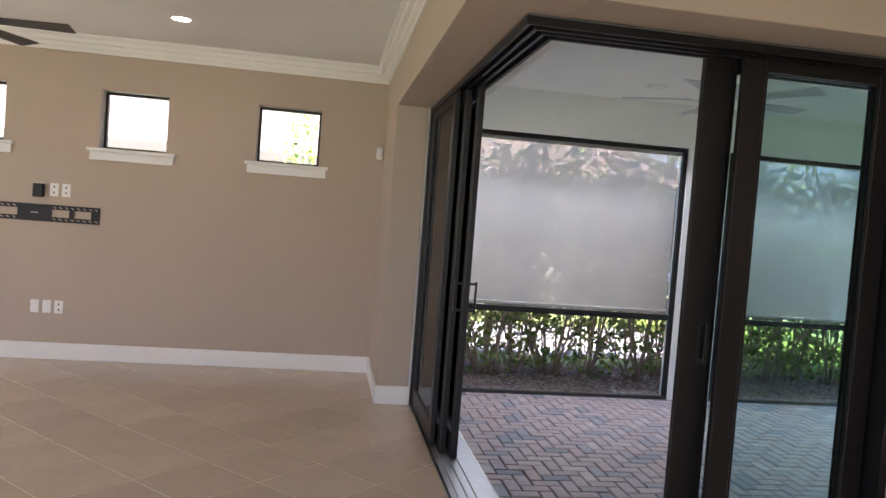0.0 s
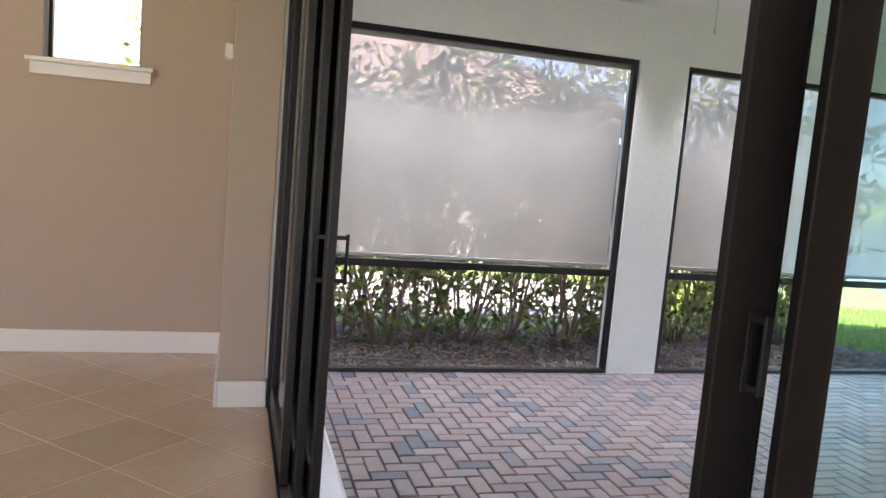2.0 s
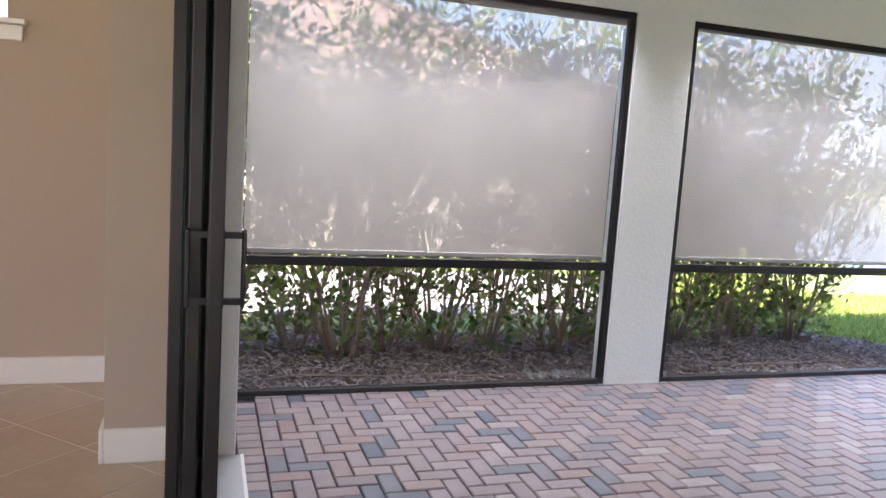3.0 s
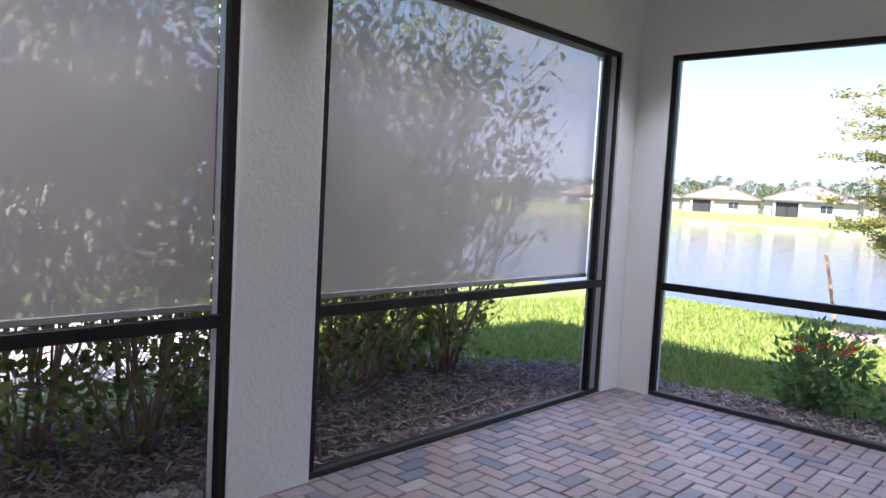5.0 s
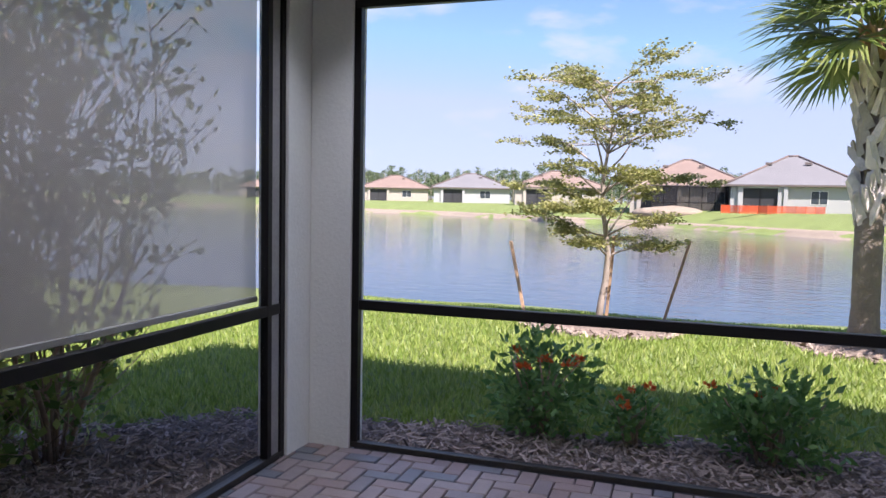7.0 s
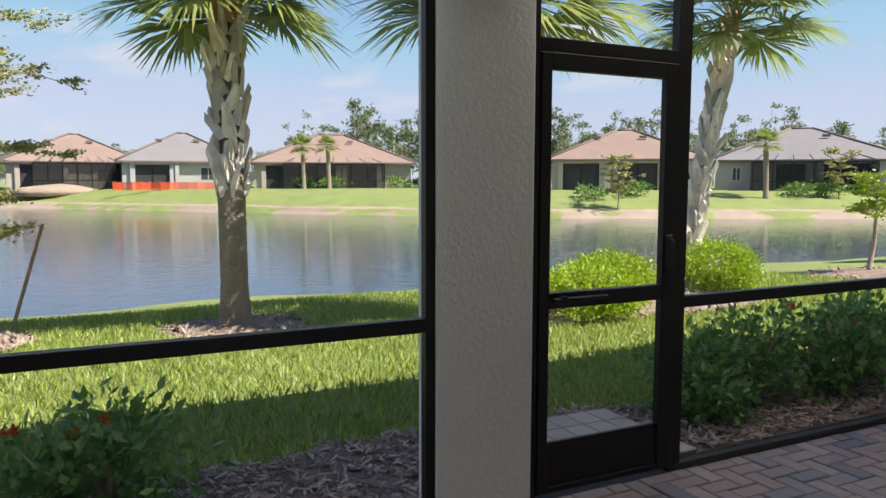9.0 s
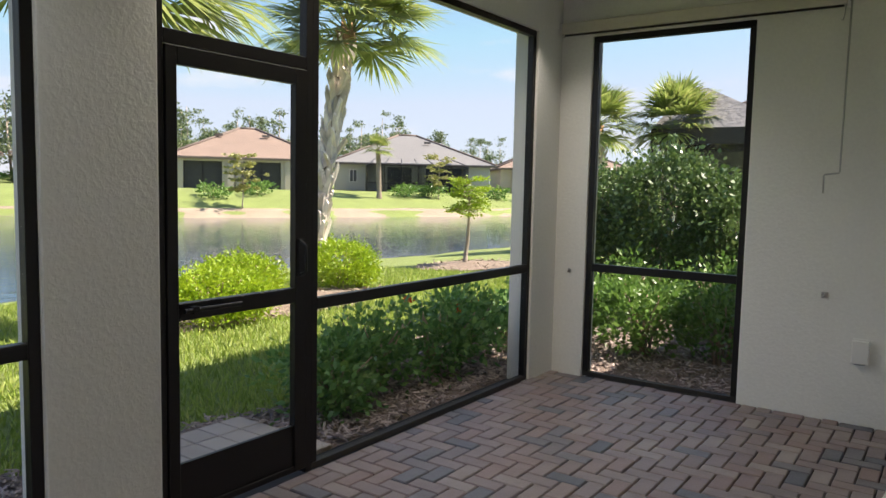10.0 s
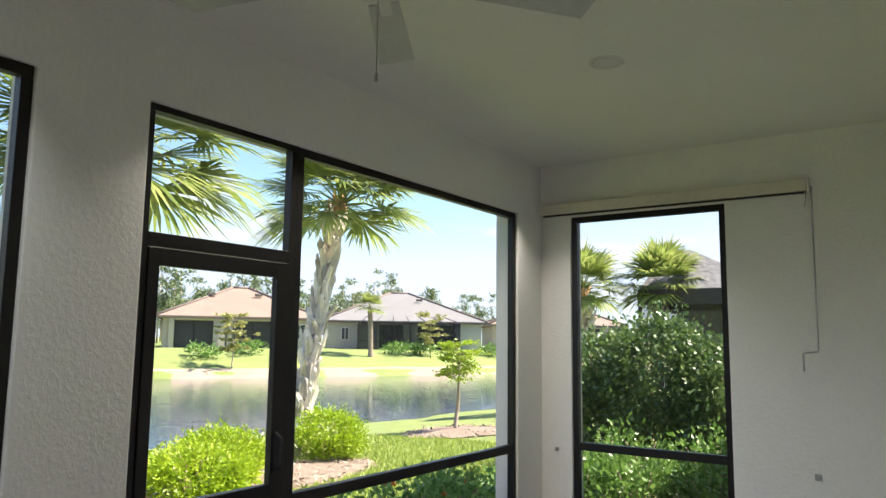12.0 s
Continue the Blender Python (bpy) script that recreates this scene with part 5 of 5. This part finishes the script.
    tagged(new("lawn_grass", me), "sunlit green lawn grass", "grass", kind="stuff")
    n = 26000
    x, y = r.uniform(6.2, 9.6, n), r.uniform(7.6, 14.0, n)
    keep = (x < 7.95) & np.array([not in_bed(a, b) for a, b in zip(x, y)]) | (y > 11.0)
    x, y = x[keep], y[keep]
    n = len(x)
    me = leaf_mesh("lawn_grass_side", np.stack([x, y, np.full(n, -0.05)], 1), np.stack([r.normal(size=n) * 0.45, r.normal(size=n) * 0.45, np.ones(n)], 1), 0.075, M_BLADE, r, 0.22)
    tagged(new("lawn_grass", me), "green lawn grass beyond the hedge", "grass", kind="stuff")


M_PALEPAVER = mat("pale grey paver", (0.42, 0.36, 0.31), 0.85, var=0.12, spread=0.1, bump=0.3)
M_MIDLEAF = leafy("fresh green leaf", [(0.08, 0.18, 0.03), (0.14, 0.26, 0.05), (0.20, 0.33, 0.08)], 0.4, 0.35)
M_GLOSSLEAF = leafy("glossy round-bush leaf", [(0.07, 0.13, 0.04), (0.12, 0.20, 0.06), (0.20, 0.28, 0.09)], 0.36, 0.2)


# ---- far bank: houses, woods ----
def house(x, y, z, w, d, turn, wall, roof, label, eave=2.9, ridge=3.2, bays=(), cage=False):
    """A one-storey house with hip roof; its own -y side faces the lake."""
    h = holder("house", pose(x, y, z, 0, 0, turn), label, "house", "houses across the lake")
    b = part("wall", boxes(((-w / 2, 0, -0.6), (w / 2, d, eave))), wall, h)
    bm = bmesh.new()
    o = 0.55
    v = [bm.verts.new(p) for p in ((-w / 2 - o, -o, eave), (w / 2 + o, -o, eave), (w / 2 + o, d + o, eave), (-w / 2 - o, d + o, eave), (-max(0.2, (w - d) / 2), d / 2, eave + ridge), (max(0.2, (w - d) / 2), d / 2, eave + ridge), (-w / 2 - o, -o, eave - 0.22), (w / 2 + o, -o, eave - 0.22), (w / 2 + o, d + o, eave - 0.22), (-w / 2 - o, d + o, eave - 0.22))]
    for f in ((0, 1, 5, 4), (1, 2, 5), (2, 3, 4, 5), (3, 0, 4), (6, 7, 1, 0), (7, 8, 2, 1), (8, 9, 3, 2), (9, 6, 0, 3), (9, 8, 7, 6)):
        bm.faces.new([v[i] for i in f])
    rf = part("roof", bm, roof, h)
    q = max(0.2, (w - d) / 2)
    for a, c in (((-w / 2 - o, -o, eave), (-q, d / 2, eave + ridge)), ((w / 2 + o, -o, eave), (q, d / 2, eave + ridge)), ((w / 2 + o, d + o, eave), (q, d / 2, eave + ridge)), ((-w / 2 - o, d + o, eave), (-q, d / 2, eave + ridge)), ((-q, d / 2, eave + ridge), (q, d / 2, eave + ridge))):
        part("ridge_cap", tube(bmesh.new(), [Vector(a) + Vector((0, 0, 0.03)), Vector(c) + Vector((0, 0, 0.03))], 0.13, 6), M_RIDGE, rf)
    part("gutter", boxes(((-w / 2 - o - 0.06, -o - 0.1, eave - 0.2), (w / 2 + o + 0.06, -o - 0.004, eave - 0.04)), ((-w / 2 - o - 0.1, -o, eave - 0.2), (-w / 2 - o - 0.004, d + o, eave - 0.04)), ((w / 2 + o + 0.004, -o, eave - 0.2), (w / 2 + o + 0.1, d + o, eave - 0.04))), M_VENT, h, "dark brown gutter")
    for s in (-0.2, 0.12):
        part("roof_vent", boxes(((s * w - 0.35, d * 0.30, eave + ridge * 0.70), (s * w + 0.35, d * 0.30 + 0.25, eave + ridge * 0.70 + 0.22))), M_VENT, rf)
    for x0, x1, z0, z1, kind in bays:
        if kind == "lanai":
            # no recess: a dark panel on the wall paints the shade inside the lanai
            p = part("opening", boxes(((x0, -0.015, z0), (x1, 0.25, z1))), M_BAYSHADE, h, "flat dark panel for the shade inside a screened lanai")
            for c in (x0, x1):
                part("column", boxes(((c - 0.24, -0.34, 0), (c + 0.24, -0.02, eave - 0.2)), bev=0.02), wall, h)
            part("beam", boxes(((x0 + 0.24, -0.32, z1), (x1 - 0.24, -0.02, eave - 0.21))), wall, h)
            n = max(2, int((x1 - x0) / 1.6))
            for i in range(n + 1):
                q = x0 + (x1 - x0) * i / n
                part("post", boxes(((q - 0.045, -0.06, z0), (q + 0.045, -0.015, z1))), M_BRONZE, p)
        elif kind == "column":
            part("column", boxes(((x0, -0.5, 0), (x1, -0.1, eave - 0.2))), wall, h)
        else:
            p = part("window", boxes(((x0, -0.03, z0), (x1, 0.06, z1))), M_TRIM, h)
            for i in range(2):
                a = x0 + 0.06 + i * (x1 - x0 - 0.06) / 2
                part("pane", boxes(((a, -0.045, z0 + 0.06), (a + (x1 - x0) / 2 - 0.09, -0.03, z1 - 0.06))), M_FARGLASS, p)
    if cage:
        bm = bmesh.new()
        cw, cd, ch = w * 0.62, 4.0, eave - 0.25
        for i in range(7):
            q = -cw / 2 + cw * i / 6
            cyl(bm, (q, -cd, 0), (q, -cd, ch), 0.05, seg=4)
            cyl(bm, (q, -cd, ch), (q * 0.8, -0.3, ch + 0.7), 0.05, seg=4)
        for a, c in (((-cw / 2, -cd, ch), (cw / 2, -cd, ch)), ((-cw / 2, -cd, 0.9), (cw / 2, -cd, 0.9)), ((-cw / 2, -cd, ch), (-cw / 2, 0, ch)), ((cw / 2, -cd, ch), (cw / 2, 0, ch))):
            cyl(bm, a, c, 0.05, seg=4)
        cg = part("screen_cage", bm, M_BRONZE, h, "dark framed screen cage")
        part("cage_mesh", boxes(((-cw / 2, -cd, 0), (cw / 2, -cd + 0.01, ch)), ((-cw / 2, -cd, 0), (-cw / 2 + 0.01, 0, ch)), ((cw / 2 - 0.01, -cd, 0), (cw / 2, 0, ch)), ((-cw / 2, -cd, ch), (cw / 2, 0, ch + 0.01))), M_CAGE, cg)
    return h


M_LENS = glow("dim frosted lens", (1.0, 0.97, 0.92), 0.12)
M_RIDGE = mat("weathered ridge tile", (0.17, 0.13, 0.11), 0.9, var=0.25, scale=2, fine=8)
M_VENT = mat("dark roof vent", (0.16, 0.13, 0.11), 0.8)
M_BAYSHADE = mat("painted bay shade", (0.035, 0.035, 0.038), 0.7, var=0.3, scale=0.6, fine=4)
M_FARGLASS = mat("dark window pane", (0.05, 0.06, 0.07), 0.12, var=0.1)
M_CAGE = sheer("cage mesh", (0.06, 0.06, 0.06), 0.62, 0.2)
M_WALL_A = mat("cream house stucco", (0.43, 0.385, 0.32), 0.9, var=0.05, scale=0.5, fine=6)
M_WALL_B = mat("pale grey house stucco", (0.42, 0.42, 0.40), 0.9, var=0.05, scale=0.5, fine=6)
M_ROOF_A = mat("terracotta tan roof tile", (0.25, 0.18, 0.14), 0.9, var=0.16, scale=0.8, fine=9, bump=0.6, bump_scale=6, dist=0.1)
M_ROOF_B = mat("pale grey roof tile", (0.195, 0.19, 0.185), 0.9, var=0.14, scale=0.8, fine=9, bump=0.6, bump_scale=6, dist=0.1)
M_PINE = leafy("far pine needles", [(0.09, 0.13, 0.07), (0.14, 0.19, 0.09), (0.22, 0.26, 0.13)], 0.8, 0.3)


def woods(name, spots, hmin, hmax, seed, label):
    """Distant trees: trunks with ragged clumps of leaves."""
    r = rngn(seed)
    bm = bmesh.new()
    pos = []
    for x, y in spots:
        h = r.uniform(hmin, hmax)
        tube(bm, [(x, y, -0.5), (x + r.normal() * 0.2, y + r.normal() * 0.2, h * 0.95)], [0.16, 0.04], 5)
        for c in range(r.integers(7, 13)):
            f = r.uniform(0.42, 1.0)
            cc = np.array([x + r.normal() * 1.1 * (1.25 - f), y + r.normal() * 1.1 * (1.25 - f), h * f])
            pos.append(cc + r.normal(size=(46, 3)) * np.array([0.52, 0.52, 0.30]) * (1.35 - 0.6 * f))
    pos = np.concatenate(pos)
    s = holder(name, (0, 0, 0), label, "trees", kind="stuff")
    part("trunks", bm, M_TRUNK, s)
    mesh_part("crowns", leaf_mesh("crowns", pos, r.normal(size=pos.shape) + np.array([0, 0, 0.3]), 0.40, M_PINE, r, 0.6), s)


def build_far():
    W = "window"
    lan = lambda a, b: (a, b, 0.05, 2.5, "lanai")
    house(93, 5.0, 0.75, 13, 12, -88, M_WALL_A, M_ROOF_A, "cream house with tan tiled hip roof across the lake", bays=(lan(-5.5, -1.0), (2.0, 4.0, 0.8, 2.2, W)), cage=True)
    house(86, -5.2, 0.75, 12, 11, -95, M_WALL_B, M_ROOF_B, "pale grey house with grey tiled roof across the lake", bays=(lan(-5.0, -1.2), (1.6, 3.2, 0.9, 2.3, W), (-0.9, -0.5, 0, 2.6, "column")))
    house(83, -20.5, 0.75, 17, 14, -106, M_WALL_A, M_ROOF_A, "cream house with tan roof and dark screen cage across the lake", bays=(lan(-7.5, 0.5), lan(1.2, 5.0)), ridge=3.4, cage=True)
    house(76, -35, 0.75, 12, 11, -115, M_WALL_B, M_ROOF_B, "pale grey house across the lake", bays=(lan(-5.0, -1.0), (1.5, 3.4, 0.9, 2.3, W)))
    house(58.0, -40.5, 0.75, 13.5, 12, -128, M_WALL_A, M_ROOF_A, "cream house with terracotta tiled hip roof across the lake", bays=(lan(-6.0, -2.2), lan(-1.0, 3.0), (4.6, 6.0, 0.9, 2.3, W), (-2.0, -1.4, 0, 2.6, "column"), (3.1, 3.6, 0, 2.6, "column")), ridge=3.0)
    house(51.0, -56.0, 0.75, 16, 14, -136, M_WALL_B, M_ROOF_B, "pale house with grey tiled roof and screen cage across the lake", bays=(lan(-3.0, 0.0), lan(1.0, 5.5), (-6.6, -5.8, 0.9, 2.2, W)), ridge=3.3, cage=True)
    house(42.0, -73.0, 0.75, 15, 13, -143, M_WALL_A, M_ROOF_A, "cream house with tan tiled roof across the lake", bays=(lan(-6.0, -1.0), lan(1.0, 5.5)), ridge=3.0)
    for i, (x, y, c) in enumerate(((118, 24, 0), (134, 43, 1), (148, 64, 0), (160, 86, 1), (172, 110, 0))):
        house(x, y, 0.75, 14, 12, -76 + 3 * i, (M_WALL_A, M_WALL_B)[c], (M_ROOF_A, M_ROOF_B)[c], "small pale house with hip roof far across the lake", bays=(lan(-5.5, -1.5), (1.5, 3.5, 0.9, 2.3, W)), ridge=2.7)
    r = rngn(77)
    woods("far_woods", [(r.uniform(165, 230) + max(0, y - 40) * 0.4, y * 1.3 + r.normal() * 1.5) for y in np.arange(-45, 190, 0.34)], 5, 10, 78, "line of pines and woods beyond the far houses")
    woods("far_pines", [(r.uniform(85, 135), y + r.normal() * 2) for y in np.arange(-150, -25, 0.55)], 7, 13.5, 79, "tall thin pines behind the far houses")
    # orange plastic fence and earth heap on the far bank
    f = holder("safety_fence", (81.5, -4.0, 0.55), "orange plastic safety fence on the far bank", "fence")
    bm = bmesh.new()
    for i in range(12):
        cyl(bm, (0.3 * math.sin(i * 2), -3.5 + i * 0.85, 0), (0.3 * math.sin(i * 2), -3.5 + i * 0.85, 0.98), 0.03, seg=5)
    part("post", bm, M_STAKE, f)
    bm = bmesh.new()
    for i in range(11):
        v = [bm.verts.new((0.3 * math.sin((i + j) * 2) - 0.04, -3.5 + (i + j) * 0.85, zz)) for j in (0, 1) for zz in (0.1, 0.9)]
        bm.faces.new((v[0], v[2], v[3], v[1]))
    part("netting", bm, sheer("orange netting", (0.75, 0.13, 0.05), 0.25, 0.3), f)
    bm = bmesh.new()
    bmesh.ops.create_icosphere(bm, subdivisions=3, radius=1)
    for v in bm.verts:
        v.co = Vector((v.co.x * 2.2, v.co.y * 4.0, max(-0.5, v.co.z) * 0.8 * (1 + 0.3 * noise.noise(v.co * 2))))
    bmesh.ops.transform(bm, matrix=Matrix.Translation((89, 7.0, 0.4)), verts=bm.verts)
    thing("earth_heap", bm, M_SAND, "heap of bare earth on the far bank", "earth heap")
    # shrubs and small trees before the far houses
    for i, (x, y) in enumerate(((79, -16), (78.5, -19), (78, -26), (51, -31), (50.5, -35), (45, -47), (44.5, -50), (80, -30), (42, -58))):
        shrub("garden_shrub", x, y, ground_z(x, y), 1.3, 1.3, 1.1, 200 + i, M_MIDLEAF, 0.28, 500, "green garden shrub by a house across the lake", "shrub", "far garden shrubs", stems=4)
    for i, (x, y) in enumerate(((77, -15.5), (76.6, -18.0), (45.5, -44), (38, -62))):
        palm("palm_tree", x, y, ground_z(x, y), 4.2, (0.1, 0.1), 1.6, 220 + i, "cabbage palm by a house across the lake", boots=False, count=18, thick=0.22)
    for i, (x, y) in enumerate(((47.5, -31), (43.5, -50), (79, -31), (96, 22))):
        open_tree("garden_tree", x, y, ground_z(x, y), 3.6, 1.2, 240 + i, "small leafy tree on the far bank", 1500, 0.25, 0.35, None, 5)
    # neighbouring houses beside the lanai
    house(-1.0, 15.0, -0.1, 17, 11, 0, M_WALL_A, M_ROOF_A, "sunlit cream neighbouring house behind the hedge", bays=((2.6, 4.2, 0.9, 2.3, W), (-4.0, -2.4, 0.9, 2.3, W)))
    house(6.0, -16.5, -0.1, 10, 9, 180, M_WALL_B, M_ROOF_B, "neighbouring house beyond the round bushes", bays=())
    c = holder("pool_cage", (9.6, -14.2, -0.1), "dark screen cage roof of the neighbouring house", "screen cage")
    bm = boxes(((-1.7, -0.04, 0), (-1.62, 0.04, 3.1)), ((1.6, -0.04, 0), (1.68, 0.04, 3.1)), ((-1.7, -0.06, 2.75), (1.68, 0.06, 3.15)), ((-1.7, -3.4, 2.75), (-1.58, -0.06, 3.15)))
    part("frame", bm, M_BRONZE_WORN, c)
    bm = bmesh.new()
    v = [bm.verts.new(p) for p in ((-1.7, -0.02, 3.15), (1.68, -0.02, 3.15), (1.68, -3.4, 3.15), (-1.7, -3.4, 3.15), (0.8, -1.7, 4.35), (1.4, -1.7, 4.35))]
    for q in ((0, 1, 5, 4), (1, 2, 5), (2, 3, 4, 5), (3, 0, 4)):
        bm.faces.new([v[i] for i in q])
    part("roof_panel", bm, M_ROOF_B, c, "dark grey sloped roof panel")
    part("cage_mesh", boxes(((-1.62, -0.005, 0), (1.6, 0.005, 2.75))), M_CAGE, c)


build_indoor_things()
build_lanai_things()
build_plants()
build_far()


# ---- pieces: brick pavers and floor tiles ----
def build_pavers():
    """Herringbone of 0.2 x 0.1 m bricks; the ones passed nearest are separate pieces."""
    def brick_mesh(w, h):
        bm = boxes(((0.0042, 0.0042, 0), (w - 0.0042, h - 0.0042, 0.05)))
        top = [e for e in bm.edges if all(v.co.z > 0.04 for v in e.verts)]
        bmesh.ops.bevel(bm, geom=top, offset=0.0055, segments=1, affect="EDGES")
        return mesh_of("brick", bm, M_PAVER)

    u = 0.102
    kinds = {"h": brick_mesh(2 * u, u), "v": brick_mesh(u, 2 * u)}
    floor = holder("paving", (0, 0, -0.05), "herringbone floor of red, grey and tan brick pavers", "paving", kind="structure")

    regions = ((X_OUT + 0.168, Y_OUT + 0.012, X_L + 0.018, Y_S + 0.018), (X_HOUSE + 0.21, Y_E - 0.018, X_L + 0.018, Y_OUT + 0.012))

    def clipped(x0, y0, x1, y1):
        """The parts of a brick's plan that lie on the lanai floor."""
        for a0, b0, a1, b1 in regions:
            p, q, s, t = max(x0, a0), max(y0, b0), min(x1, a1), min(y1, b1)
            if s - p > 0.02 and t - q > 0.02:
                yield p, q, s, t

    cells = []
    nx, ny = int((X_L - X_OUT) / u) + 4, int((Y_S - Y_E) / u) + 4
    x_of, y_of = (lambda i: X_OUT + 0.168 + (i - 1) * u), (lambda j: Y_E + (j - 2) * u)
    for i in range(nx):
        for j in range(ny):
            k = (i - j) % 4
            if k == 0:
                cells.append(("h", i, j))
            elif k == 3:
                cells.append(("v", i + 0, j))
    rest, near = [], []
    for kind, i, j in cells:
        w, h = (2, 1) if kind == "h" else (1, 2)
        for x0, y0, x1, y1 in clipped(x_of(i), y_of(j), x_of(i + w), y_of(j + h)):
            full = abs((x1 - x0) * (y1 - y0) - 2 * u * u) < 1e-4
            close = full and ((1.6 < x0 < 3.5 and 5.0 < y0 < 6.85) or (4.9 < x0 < 6.7 and -0.2 < y0 < 1.0))
            (near if close else rest).append((kind, x0, y0, (x1 - x0) / (w * u), (y1 - y0) / (h * u)))
    # header course along the house edge
    y = Y_OUT + 0.02
    while y < Y_S - 0.10:
        rest.append(("h", X_OUT + 0.036, y, 0.64, 1))
        y += u
    y = Y_E
    while y < Y_OUT - 0.12:
        rest.append(("h", X_HOUSE + 0.003, y, 1, 1))
        y += u
    r = rngn(9)
    for kind, x0, y0, sx, sy in near[:300]:
        shared("brick", kinds[kind], floor, pose(x0, y0, r.normal() * 0.0012, r.normal() * 0.25, r.normal() * 0.25, 0))
    V, F = [], []
    for kind, x0, y0, sx, sy in near[300:] + rest:
        me = kinds[kind]
        m = pose(x0, y0, r.normal() * 0.0012, r.normal() * 0.25, r.normal() * 0.25, 0) @ Matrix.Diagonal((sx, sy, 1, 1))
        b = len(V)
        V += [tuple(m @ v.co) for v in me.vertices]
        F += [tuple(b + i for i in p.vertices) for p in me.polygons]
    me = bpy.data.meshes.new("bricks_joined")
    me.from_pydata(V, [], F)
    me.materials.append(M_PAVER_REST)
    o = new("bricks_rest", me)
    o.parent = floor
    tagged(o, kind="stuff")


def paver_mat(name, island):
    """Clay pavers from slate grey to red and tan, one tone for each brick."""
    m = mat(name, (0.3, 0.2, 0.2), 0.45, var=0.2, scale=9, fine=120, bump=0.5, bump_scale=130, spread=0.05, island=island, dist=0.004)
    n, l = m.node_tree.nodes, m.node_tree.links
    hsv = [q for q in n if q.bl_idname == "ShaderNodeHueSaturation"][0]
    src = n.new("ShaderNodeNewGeometry").outputs["Random Per Island"] if island else n.new("ShaderNodeObjectInfo").outputs["Random"]
    ramp = n.new("ShaderNodeValToRGB")
    e = ramp.color_ramp.elements
    e[0].color, e[1].color = (0.105, 0.115, 0.14, 1), (0.29, 0.245, 0.235, 1)
    for p, c in ((0.12, (0.165, 0.16, 0.18)), (0.24, (0.23, 0.18, 0.18)), (0.5, (0.25, 0.205, 0.205)), (0.7, (0.24, 0.17, 0.16)), (0.86, (0.245, 0.19, 0.18))):
        e.new(p).color = (*c, 1)
    l.new(src, ramp.inputs[0])
    l.new(ramp.outputs[0], hsv.inputs["Color"])
    return m


M_PAVER = paver_mat("clay paver", False)
M_PAVER_REST = paver_mat("clay paver joined", True)


def build_tiles():
    """Large floor tiles laid on the diagonal."""
    floor = bpy.data.objects["floor"]
    s, g = 0.46, 0.007
    q = s * math.sqrt(0.5)
    bm0 = boxes(((-(s - g) / 2, -(s - g) / 2, 0), ((s - g) / 2, (s - g) / 2, 0.006)))
    whole = mesh_of("tile", bm0, M_TILE)
    for i in range(-9, 5):
        for j in range(-2, 22):
            cx, cy = q * (2 * i + (j % 2)) + 0.12, q * j + 0.05
            if cx < -3.6 or cx - q > 0.82 or cy - q > Y_FAR or cy < 0.4 - q:
                continue
            m = pose(cx, cy, Z_IN - 0.006, 0, 0, 45)
            if cx + q < 0.819 and cy + q < Y_FAR - 0.002:
                shared("tile", whole, floor, m)
                continue
            bm = bmesh.new()
            bm.from_mesh(whole)
            bmesh.ops.transform(bm, matrix=m, verts=bm.verts)
            for co, no in (((0.819, 0, 0), (1, 0, 0)), ((0, Y_FAR - 0.002, 0), (0, 1, 0))):
                bmesh.ops.bisect_plane(bm, geom=bm.verts[:] + bm.edges[:] + bm.faces[:], plane_co=co, plane_no=no, clear_outer=True)
            if bm.faces:
                me = mesh_of("tile", bm, M_TILE)
                shared("tile", me, floor, Matrix())
            else:
                bm.free()


build_pavers()
build_tiles()
